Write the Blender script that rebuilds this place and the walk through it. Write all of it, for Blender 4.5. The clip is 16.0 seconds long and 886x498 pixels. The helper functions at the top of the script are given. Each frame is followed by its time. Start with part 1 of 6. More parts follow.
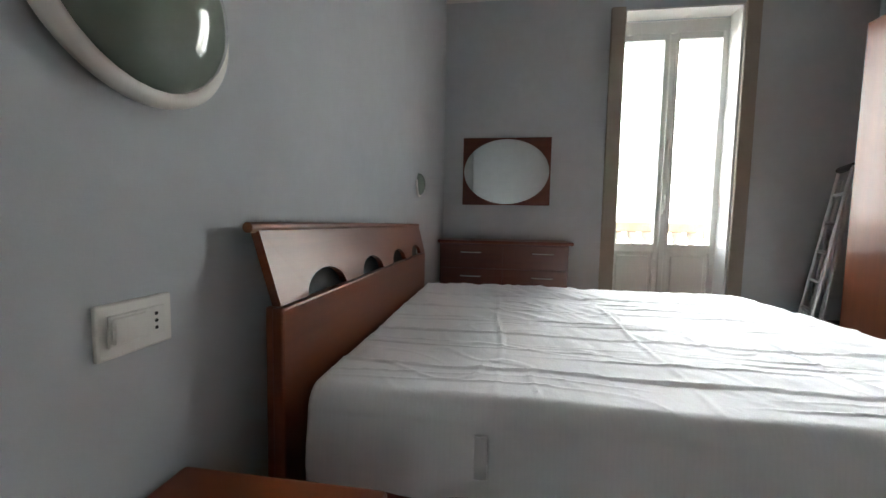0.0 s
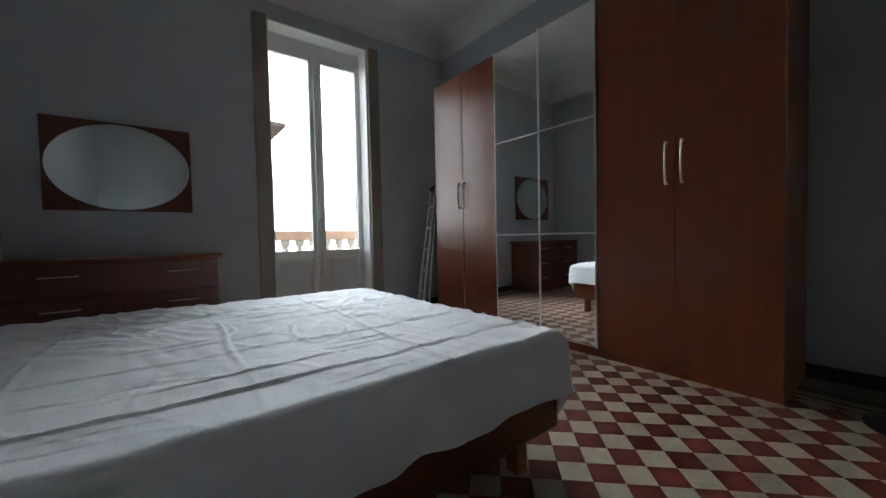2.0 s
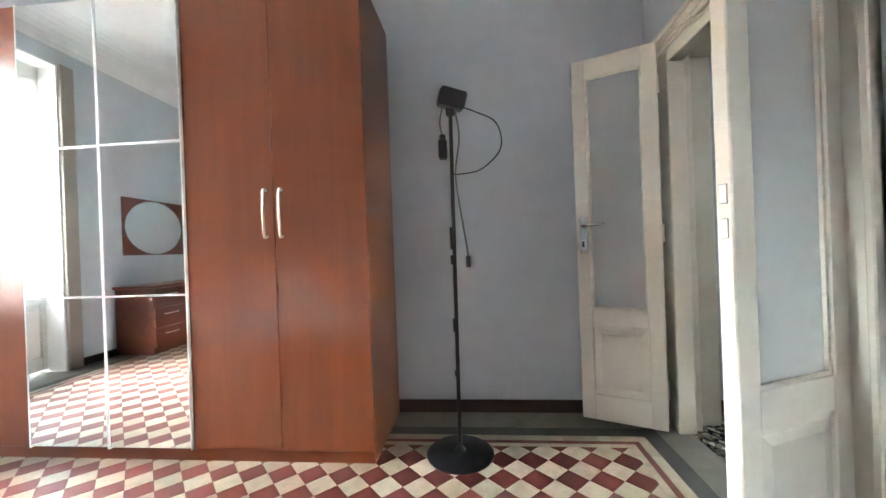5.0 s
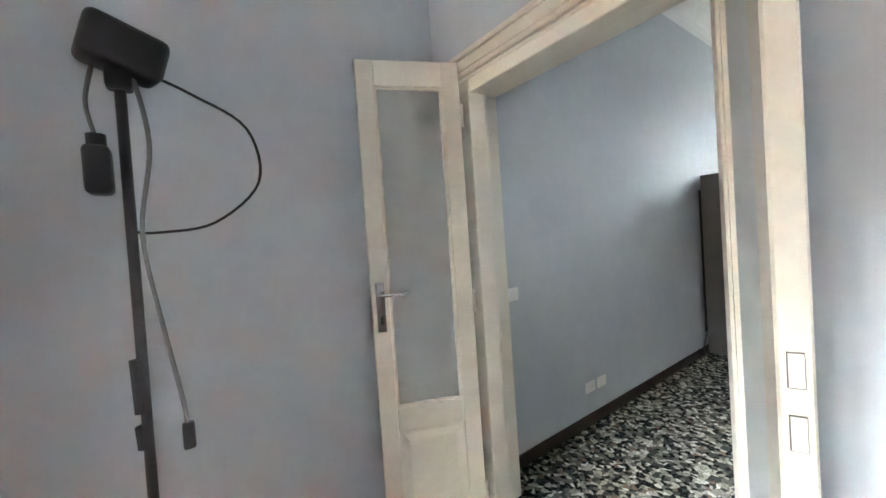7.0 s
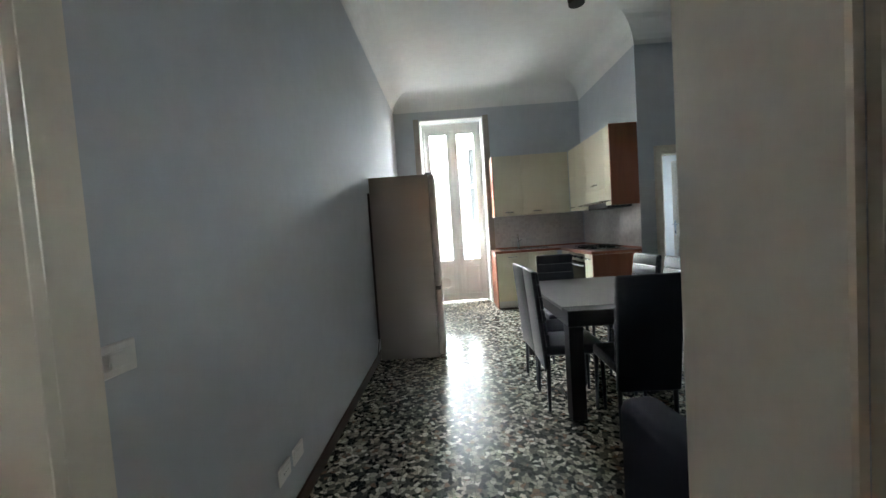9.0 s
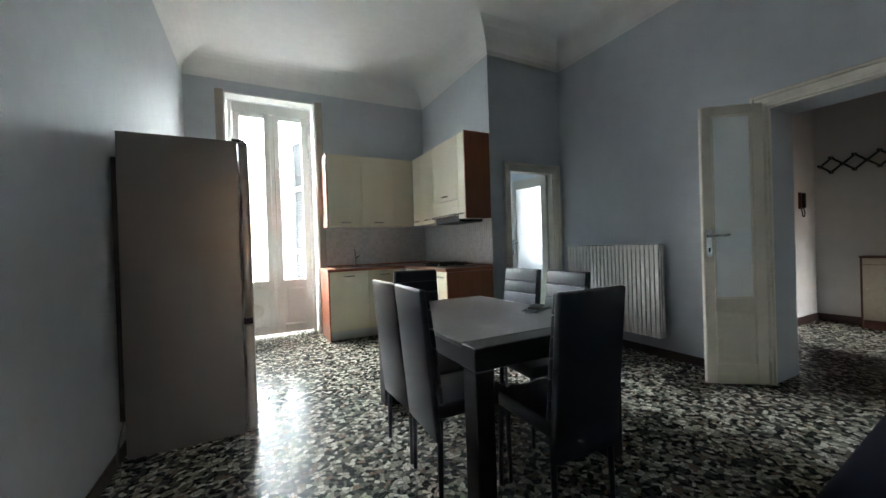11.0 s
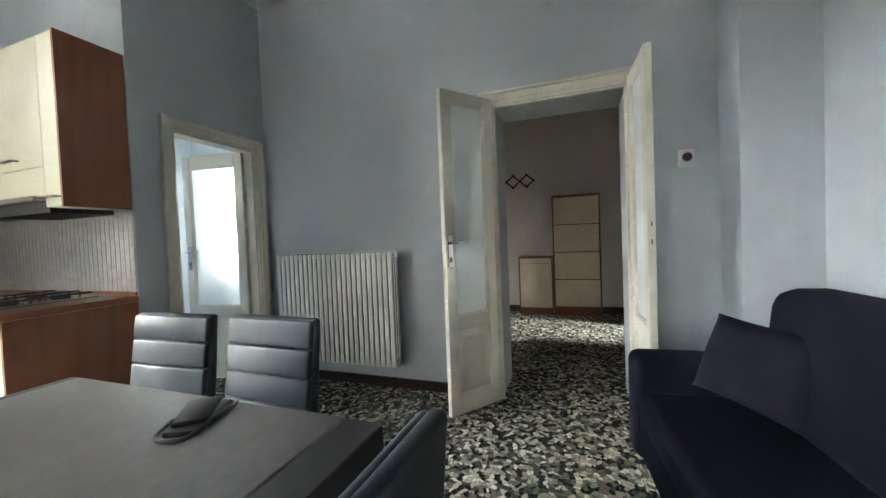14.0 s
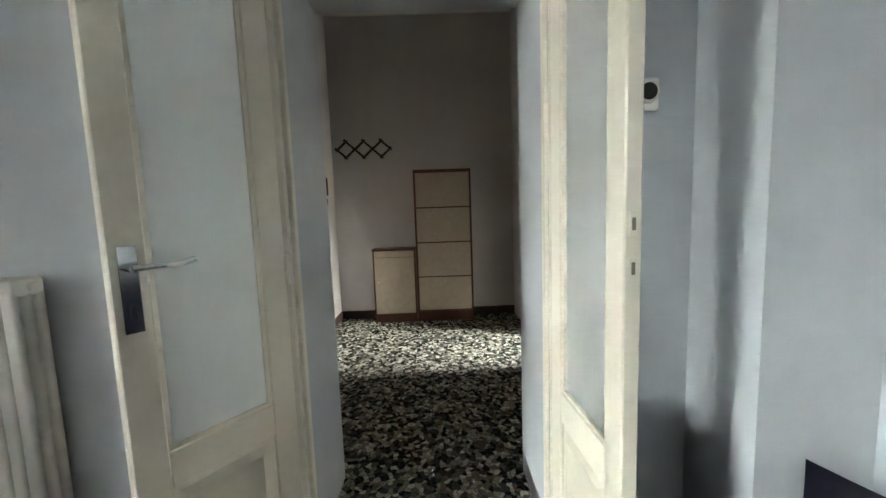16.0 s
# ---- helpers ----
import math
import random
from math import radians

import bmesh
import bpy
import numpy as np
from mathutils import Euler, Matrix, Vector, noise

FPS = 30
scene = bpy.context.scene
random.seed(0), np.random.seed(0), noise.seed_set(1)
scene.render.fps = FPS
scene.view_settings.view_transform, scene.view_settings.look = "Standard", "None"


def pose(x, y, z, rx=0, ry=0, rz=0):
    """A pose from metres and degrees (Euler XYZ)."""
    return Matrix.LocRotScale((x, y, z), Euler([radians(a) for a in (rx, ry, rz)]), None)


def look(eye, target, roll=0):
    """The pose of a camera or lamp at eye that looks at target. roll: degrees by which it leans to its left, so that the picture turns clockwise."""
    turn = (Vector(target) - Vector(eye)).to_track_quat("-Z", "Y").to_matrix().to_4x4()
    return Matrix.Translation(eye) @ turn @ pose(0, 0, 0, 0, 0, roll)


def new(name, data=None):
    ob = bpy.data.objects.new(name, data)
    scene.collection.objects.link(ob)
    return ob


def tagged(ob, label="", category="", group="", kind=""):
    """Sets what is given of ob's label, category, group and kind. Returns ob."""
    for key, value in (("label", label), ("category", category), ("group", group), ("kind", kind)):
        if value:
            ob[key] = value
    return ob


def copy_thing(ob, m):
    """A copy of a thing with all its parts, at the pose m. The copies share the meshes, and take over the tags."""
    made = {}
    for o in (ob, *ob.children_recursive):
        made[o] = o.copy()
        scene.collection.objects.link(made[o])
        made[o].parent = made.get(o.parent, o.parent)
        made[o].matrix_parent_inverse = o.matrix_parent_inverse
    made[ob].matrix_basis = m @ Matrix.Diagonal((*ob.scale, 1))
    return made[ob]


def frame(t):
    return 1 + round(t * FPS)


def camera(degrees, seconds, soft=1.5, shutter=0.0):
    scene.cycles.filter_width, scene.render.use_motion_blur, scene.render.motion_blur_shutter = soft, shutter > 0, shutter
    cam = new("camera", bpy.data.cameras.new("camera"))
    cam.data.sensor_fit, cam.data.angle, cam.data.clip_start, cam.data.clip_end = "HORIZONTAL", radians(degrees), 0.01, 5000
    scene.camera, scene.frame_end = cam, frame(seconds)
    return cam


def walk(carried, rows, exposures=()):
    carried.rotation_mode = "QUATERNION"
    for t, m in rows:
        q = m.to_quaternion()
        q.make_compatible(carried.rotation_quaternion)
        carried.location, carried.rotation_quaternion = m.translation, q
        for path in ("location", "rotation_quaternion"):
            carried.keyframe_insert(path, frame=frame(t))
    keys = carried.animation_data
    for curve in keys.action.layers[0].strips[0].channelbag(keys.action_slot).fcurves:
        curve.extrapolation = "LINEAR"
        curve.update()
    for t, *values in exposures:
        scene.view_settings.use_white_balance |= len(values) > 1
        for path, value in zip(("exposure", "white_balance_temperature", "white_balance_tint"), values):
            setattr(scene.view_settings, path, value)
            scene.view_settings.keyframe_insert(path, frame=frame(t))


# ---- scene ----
cam = camera(101.1, 16.0)
PATH = [
    (0, (0.231, 0.864, 0.953), (-0.046, 2.84, 0.815), 1.1),
    (0.5, (0.296, 0.887, 0.945), (0.476, 2.876, 0.834), 0.3),
    (1, (0.37, 0.916, 0.922), (0.928, 2.835, 0.833), -0.3),
    (1.5, (0.457, 0.915, 0.913), (1.36, 2.699, 0.837), -0.7),
    (2, (0.575, 0.892, 0.902), (1.791, 2.478, 0.835), -1.2),
    (2.5, (0.663, 0.856, 0.92), (2.141, 2.202, 0.859), -1.3),
    (3, (0.746, 0.817, 0.936), (2.413, 1.922, 0.884), -1.4),
    (3.5, (0.829, 0.759, 0.96), (2.623, 1.64, 0.906), -1.5),
    (4, (0.908, 0.708, 0.968), (2.802, 1.351, 0.933), -1.2),
    (4.2, (0.952, 0.689, 0.97), (2.871, 1.252, 0.94), -1.2),
    (6.3, (1.776, 0.829, 1.439), (3.682, 0.225, 1.437), -4.0),
    (6.5, (1.859, 0.799, 1.455), (3.716, 0.059, 1.441), -4.0),
    (7, (2.108, 0.774, 1.438), (3.727, -0.397, 1.389), -4.0),
    (7.5, (2.343, 0.697, 1.427), (3.548, -0.897, 1.344), -3.9),
    (8, (2.565, 0.492, 1.387), (3.337, -1.349, 1.284), -4.7),
    (8.5, (2.716, 0.261, 1.371), (3.132, -1.692, 1.265), -4.1),
    (9, (2.853, 0.003, 1.328), (2.885, -1.995, 1.236), -3.9),
    (9.5, (2.979, -0.291, 1.285), (2.688, -2.268, 1.205), -3.3),
    (11.8, (2.829, -1.288, 1.188), (1.783, -2.992, 1.176), -1.3),
    (12, (2.785, -1.333, 1.22), (1.718, -3.025, 1.195), -1.1),
    (12.5, (2.698, -1.506, 1.25), (1.412, -3.037, 1.221), -1.3),
    (13, (2.523, -1.664, 1.24), (0.986, -2.942, 1.192), -1.6),
    (13.5, (2.26, -1.805, 1.249), (0.535, -2.815, 1.195), -1.9),
    (14, (2.011, -1.897, 1.247), (0.128, -2.57, 1.192), -2.3),
    (14.5, (1.685, -1.872, 1.271), (-0.284, -2.201, 1.158), -2.4),
    (15, (1.322, -1.851, 1.294), (-0.66, -2.056, 1.113), -2.3),
    (15.4, (1.023, -1.899, 1.321), (-0.965, -2.000, 1.129), -2.1),
    (16, (0.547, -1.924, 1.324), (-1.443, -1.898, 1.126), -2.0),
]
EXPOSURES = [
    (0.0, 2.52, 6700, 10), (0.5, 1.95, 6400, 10), (1.0, 1.42, 6150, 10), (1.5, 1.35, 6150, 10), (2.0, 1.25, 6150, 10),
    (2.5, 1.25, 6200, 10), (3.0, 1.85, 6300, 10), (3.5, 2.70, 6350, 10), (4.0, 3.40, 6350, 10), (6.5, 4.75, 6150, 10),
    (7.0, 4.60, 6200, 10), (7.5, 4.32, 6200, 10), (8.0, 4.05, 6250, 10), (8.5, 3.60, 6350, 10), (9.0, 3.40, 6450, 10),
    (9.5, 3.35, 6350, 10), (12.0, 3.35, 6450, 10), (12.5, 3.40, 6450, 10), (13.0, 3.65, 6450, 10), (13.5, 4.00, 6550, 10),
    (14.5, 4.35, 6900, 10), (15.5, 4.30, 6950, 10), (16.0, 4.28, 6900, 10)]
walk(cam, [(t, look(eye, target, roll)) for t, eye, target, roll in PATH], EXPOSURES)

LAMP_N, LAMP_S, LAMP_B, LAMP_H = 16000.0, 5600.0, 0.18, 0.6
SOFA = (-0.20, 2.22, -0.86, -1.64)
TILE, TILE_TURN, TILE_ORIGIN = 0.112, 45.0, (2.499, 0.41)
TILE_FIELD = (0.06, 3.26, -0.05, 4.46)

# ---- light ----
world = bpy.data.worlds.new("sky")
scene.world = world
world.use_nodes = True
wn = world.node_tree.nodes
sky = wn.new("ShaderNodeTexSky")
sky.sky_type = "NISHITA"
sky.sun_disc = False
sky.sun_elevation, sky.sun_rotation = radians(50), radians(120)
sky.air_density, sky.dust_density, sky.ozone_density = 1.0, 4.0, 1.0
wn["Background"].inputs["Strength"].default_value = 0.15
world.node_tree.links.new(sky.outputs[0], wn["Background"].inputs["Color"])
sun_data = bpy.data.lights.new("sun", "SUN")
sun_data.energy, sun_data.angle, sun_data.color = 1.0, radians(25), (1.0, 0.96, 0.9)
sun = new("sun", sun_data)
sun.matrix_world = look((0, 0, 10), (-0.35, 0.25, 9.3))


def sky_lamp(name, eye, target, w, h, power, color=(0.9, 0.96, 1.0)):
    """Stands in for the sky seen by one window."""
    data = bpy.data.lights.new(name, "AREA")
    data.shape, data.size, data.size_y, data.energy, data.color = "RECTANGLE", w, h, power, color
    ob = new(name, data)
    ob.matrix_world = look(eye, target)
    return ob


sky_lamp("north_sky_lamp", (5.5, 34.0, 20.0), (1.9, 5.0, 1.5), 22.0, 27.0, LAMP_N)
sky_lamp("south_sky_lamp", (2.7, -18.0, 6.7), (2.6, -6.8, 1.5), 18.0, 11.0, LAMP_S)
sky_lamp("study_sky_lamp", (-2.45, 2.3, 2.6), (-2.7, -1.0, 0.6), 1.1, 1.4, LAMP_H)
sky_lamp("bath_sky_lamp", (-1.9, -5.9, 2.3), (-0.4, -5.5, 1.2), 0.8, 1.0, LAMP_B)


# ---- materials ----
def base_nodes(name):
    m = bpy.data.materials.new(name)
    m.use_nodes = True
    nt = m.node_tree
    return m, nt, nt.nodes["Principled BSDF"]


def link(nt, a, b):
    nt.links.new(a, b)


def rgb(c):
    return (c[0], c[1], c[2], 1.0)


def coords(nt, stretch=(1, 1, 1), random_shift=False):
    tc = nt.nodes.new("ShaderNodeTexCoord")
    mp = nt.nodes.new("ShaderNodeMapping")
    mp.inputs["Scale"].default_value = stretch
    link(nt, tc.outputs["Object"], mp.inputs["Vector"])
    if random_shift:
        oi = nt.nodes.new("ShaderNodeObjectInfo")
        mul = nt.nodes.new("ShaderNodeMath")
        mul.operation, mul.inputs[1].default_value = "MULTIPLY", 37.0
        link(nt, oi.outputs["Random"], mul.inputs[0])
        comb = nt.nodes.new("ShaderNodeCombineXYZ")
        link(nt, mul.outputs[0], comb.inputs[0])
        link(nt, mul.outputs[0], comb.inputs[1])
        link(nt, comb.outputs[0], mp.inputs["Location"])
    return mp.outputs[0]


def noise_tex(nt, vec, scale, detail=4.0, rough=0.55, distortion=0.0):
    n = nt.nodes.new("ShaderNodeTexNoise")
    n.inputs["Scale"].default_value, n.inputs["Detail"].default_value = scale, detail
    n.inputs["Roughness"].default_value, n.inputs["Distortion"].default_value = rough, distortion
    link(nt, vec, n.inputs["Vector"])
    return n.outputs["Fac"]


def ramp(nt, fac, stops):
    r = nt.nodes.new("ShaderNodeValToRGB")
    el = r.color_ramp.elements
    while len(el) < len(stops):
        el.new(0.5)
    for e, (p, c) in zip(el, stops):
        e.position, e.color = p, rgb(c)
    link(nt, fac, r.inputs["Fac"])
    return r.outputs["Color"]


def mix(nt, fac, a, b, mode="MIX"):
    n = nt.nodes.new("ShaderNodeMix")
    n.data_type, n.blend_type = "RGBA", mode
    for sock, v in ((n.inputs[0], fac), (n.inputs[6], a), (n.inputs[7], b)):
        if isinstance(v, (int, float)):
            sock.default_value = v
        elif isinstance(v, tuple):
            sock.default_value = rgb(v)
        else:
            link(nt, v, sock)
    return n.outputs[2]


def bump(nt, bsdf, height, strength=0.2, distance=0.01):
    b = nt.nodes.new("ShaderNodeBump")
    b.inputs["Strength"].default_value, b.inputs["Distance"].default_value = strength, distance
    link(nt, height, b.inputs["Height"])
    link(nt, b.outputs["Normal"], bsdf.inputs["Normal"])


def rough_range(nt, bsdf, fac, lo, hi):
    mr = nt.nodes.new("ShaderNodeMapRange")
    mr.inputs["To Min"].default_value, mr.inputs["To Max"].default_value = lo, hi
    link(nt, fac, mr.inputs["Value"])
    link(nt, mr.outputs[0], bsdf.inputs["Roughness"])


def shade(c, k):
    return tuple(min(1.0, v * k) for v in c)


def surface(name, color, rough=0.5, metal=0.0, vary=0.08, grain=60.0, broad=1.5, relief=0.1, depth=0.002, stretch=(1, 1, 1), coat=0.0, sheen=0.0, shift=True, gloss=0.5):
    """A plain surface with fine grain and broad unevenness."""
    m, nt, b = base_nodes(name)
    v = coords(nt, stretch, shift)
    fine, wide = noise_tex(nt, v, grain), noise_tex(nt, v, broad, 3.0)
    c1 = ramp(nt, wide, [(0.3, shade(color, 1 - vary)), (0.7, shade(color, 1 + vary))])
    c2 = ramp(nt, fine, [(0.3, shade((1, 1, 1), 1 - vary)), (0.7, (1, 1, 1))])
    link(nt, mix(nt, 1.0, c1, c2, "MULTIPLY"), b.inputs["Base Color"])
    b.inputs["Metallic"].default_value = metal
    rough_range(nt, b, wide, max(0.02, rough * 0.8), min(1.0, rough * 1.2))
    b.inputs["Coat Weight"].default_value = coat
    b.inputs["Sheen Weight"].default_value = sheen
    b.inputs["Specular IOR Level"].default_value = gloss
    if relief:
        bump(nt, b, fine, relief, depth)
    return m


def wood(name, dark, light, axis="z", rough=0.35, ring=9.0, coat=0.25, gloss=0.5, relief=0.05):
    """Veneer with long grain along one axis."""
    m, nt, b = base_nodes(name)
    s = {"x": (0.07, 1, 1), "y": (1, 0.07, 1), "z": (1, 1, 0.07)}[axis]
    v = coords(nt, s, True)
    broad = noise_tex(nt, v, ring, 3.0, 0.5, 1.2)
    fine = noise_tex(nt, v, ring * 14, 3.0, 0.6)
    c1 = ramp(nt, broad, [(0.25, dark), (0.75, light)])
    c2 = ramp(nt, fine, [(0.3, (0.93, 0.92, 0.91)), (0.6, (1, 1, 1))])
    link(nt, mix(nt, 1.0, c1, c2, "MULTIPLY"), b.inputs["Base Color"])
    rough_range(nt, b, broad, rough * 0.97, rough * 1.03)
    b.inputs["Coat Weight"].default_value, b.inputs["Coat Roughness"].default_value = coat, 0.20
    b.inputs["Specular IOR Level"].default_value = gloss
    if relief:
        bump(nt, b, fine, relief, 0.001)
    return m


def wall_paint(name, color):
    m, nt, b = base_nodes(name)
    v = coords(nt)
    roller, patch, cloud = noise_tex(nt, v, 140.0, 3.0), noise_tex(nt, v, 0.8, 5.0, 0.6), noise_tex(nt, v, 9.0, 4.0)
    c1 = ramp(nt, patch, [(0.3, shade(color, 0.95)), (0.7, shade(color, 1.04))])
    c2 = ramp(nt, cloud, [(0.35, (0.965, 0.965, 0.965)), (0.65, (1, 1, 1))])
    link(nt, mix(nt, 1.0, c1, c2, "MULTIPLY"), b.inputs["Base Color"])
    b.inputs["Roughness"].default_value = 0.85
    b.inputs["Specular IOR Level"].default_value = 0.3
    mixh = nt.nodes.new("ShaderNodeMath")
    mixh.operation = "ADD"
    link(nt, roller, mixh.inputs[0])
    link(nt, cloud, mixh.inputs[1])
    bump(nt, b, mixh.outputs[0], 0.12, 0.004)
    return m


def terrazzo(name):
    """Broken marble chips, black, grey, white and a little brown, in dark cement, ground and polished."""
    m, nt, b = base_nodes(name)
    tc = nt.nodes.new("ShaderNodeTexCoord")
    warp = nt.nodes.new("ShaderNodeTexNoise")
    warp.inputs["Scale"].default_value, warp.inputs["Detail"].default_value = 22.0, 2.0
    link(nt, tc.outputs["Object"], warp.inputs["Vector"])
    add = nt.nodes.new("ShaderNodeMix")
    add.data_type, add.blend_type = "RGBA", "LINEAR_LIGHT"
    add.inputs[0].default_value = 0.022
    link(nt, tc.outputs["Object"], add.inputs[6])
    link(nt, warp.outputs["Color"], add.inputs[7])
    vec = add.outputs[2]
    cell = nt.nodes.new("ShaderNodeTexVoronoi")
    cell.voronoi_dimensions = "2D"
    cell.inputs["Scale"].default_value = 38.0
    edge = nt.nodes.new("ShaderNodeTexVoronoi")
    edge.voronoi_dimensions, edge.feature = "2D", "DISTANCE_TO_EDGE"
    edge.inputs["Scale"].default_value = 38.0
    link(nt, vec, cell.inputs["Vector"])
    link(nt, vec, edge.inputs["Vector"])
    bw = nt.nodes.new("ShaderNodeSeparateColor")
    link(nt, cell.outputs["Color"], bw.inputs["Color"])
    chips = nt.nodes.new("ShaderNodeValToRGB")
    chips.color_ramp.interpolation = "CONSTANT"
    el = chips.color_ramp.elements
    stops = [(0.0, (0.012, 0.014, 0.013)), (0.24, (0.045, 0.05, 0.045)), (0.38, (0.11, 0.108, 0.090)), (0.52, (0.23, 0.22, 0.18)), (0.68, (0.36, 0.34, 0.28)), (0.84, (0.54, 0.51, 0.43)), (0.95, (0.17, 0.12, 0.085))]
    while len(el) < len(stops):
        el.new(0.5)
    for e, (p, c) in zip(el, stops):
        e.position, e.color = p, rgb(c)
    link(nt, bw.outputs["Red"], chips.inputs["Fac"])
    vein = noise_tex(nt, tc.outputs["Object"], 70.0, 4.0)
    chip2 = mix(nt, 1.0, chips.outputs["Color"], ramp(nt, vein, [(0.3, (0.7, 0.7, 0.7)), (0.7, (1.15, 1.15, 1.12))]), "MULTIPLY")
    seam = ramp(nt, edge.outputs["Distance"], [(0.02, (1, 1, 1)), (0.075, (0, 0, 0))])
    grout = ramp(nt, vein, [(0.4, (0.03, 0.03, 0.027)), (0.6, (0.10, 0.10, 0.09))])
    col = mix(nt, seam, chip2, grout)
    joint = nt.nodes.new("ShaderNodeTexBrick")
    joint.offset = 0.0
    joint.inputs["Scale"].default_value, joint.inputs["Mortar Size"].default_value = 1.0, 0.0015
    joint.inputs["Brick Width"].default_value, joint.inputs["Row Height"].default_value = 0.4, 0.4
    link(nt, tc.outputs["Object"], joint.inputs["Vector"])
    col = mix(nt, joint.outputs["Fac"], col, (0.035, 0.035, 0.032))
    link(nt, col, b.inputs["Base Color"])
    wear = noise_tex(nt, tc.outputs["Object"], 3.0, 4.0)
    rough_range(nt, b, wear, 0.17, 0.30)
    b.inputs["Specular IOR Level"].default_value = 0.025
    bump(nt, b, edge.outputs["Distance"], 0.02, 0.001)
    return m


def glass_clear(name):
    m, nt, b = base_nodes(name)
    b.inputs["Base Color"].default_value = rgb((0.97, 0.99, 0.98))
    b.inputs["Roughness"].default_value = 0.0
    b.inputs["Transmission Weight"].default_value, b.inputs["IOR"].default_value = 1.0, 1.0
    return m


def glass_frosted(name):
    m, nt, b = base_nodes(name)
    v = coords(nt)
    b.inputs["Base Color"].default_value = rgb((0.86, 0.90, 0.89))
    b.inputs["Roughness"].default_value = 0.55
    b.inputs["Transmission Weight"].default_value, b.inputs["IOR"].default_value = 0.72, 1.25
    bump(nt, b, noise_tex(nt, v, 180.0, 2.0), 0.25, 0.002)
    return m


def mirror_glass(name):
    m, nt, b = base_nodes(name)
    b.inputs["Base Color"].default_value = rgb((0.86, 0.89, 0.88))
    b.inputs["Metallic"].default_value, b.inputs["Roughness"].default_value = 1.0, 0.015
    return m


def sheet_cloth(name):
    """Creased white cotton with a woven stripe."""
    m, nt, b = base_nodes(name)
    v = coords(nt)
    wave = nt.nodes.new("ShaderNodeTexWave")
    wave.bands_direction = "X"
    wave.inputs["Scale"].default_value, wave.inputs["Distortion"].default_value = 26.0, 1.0
    wave.inputs["Detail"].default_value = 1.0
    link(nt, v, wave.inputs["Vector"])
    weave, broad = noise_tex(nt, v, 400.0, 2.0), noise_tex(nt, v, 5.0, 4.0, 0.6, 0.8)
    mid = noise_tex(nt, v, 22.0, 3.0, 0.5, 1.5)
    c1 = ramp(nt, wave.outputs["Fac"], [(0.35, (0.812, 0.812, 0.817)), (0.65, (0.822, 0.822, 0.827))])
    c2 = ramp(nt, broad, [(0.3, (0.93, 0.93, 0.94)), (0.7, (1, 1, 1))])
    link(nt, mix(nt, 1.0, c1, c2, "MULTIPLY"), b.inputs["Base Color"])
    b.inputs["Roughness"].default_value = 0.85
    b.inputs["Sheen Weight"].default_value = 0.15
    s = nt.nodes.new("ShaderNodeMath")
    s.operation = "MULTIPLY_ADD"
    s.inputs[1].default_value = 0.12
    link(nt, weave, s.inputs[0])
    link(nt, mid, s.inputs[2])
    bump(nt, b, s.outputs[0], 0.14, 0.006)
    return m


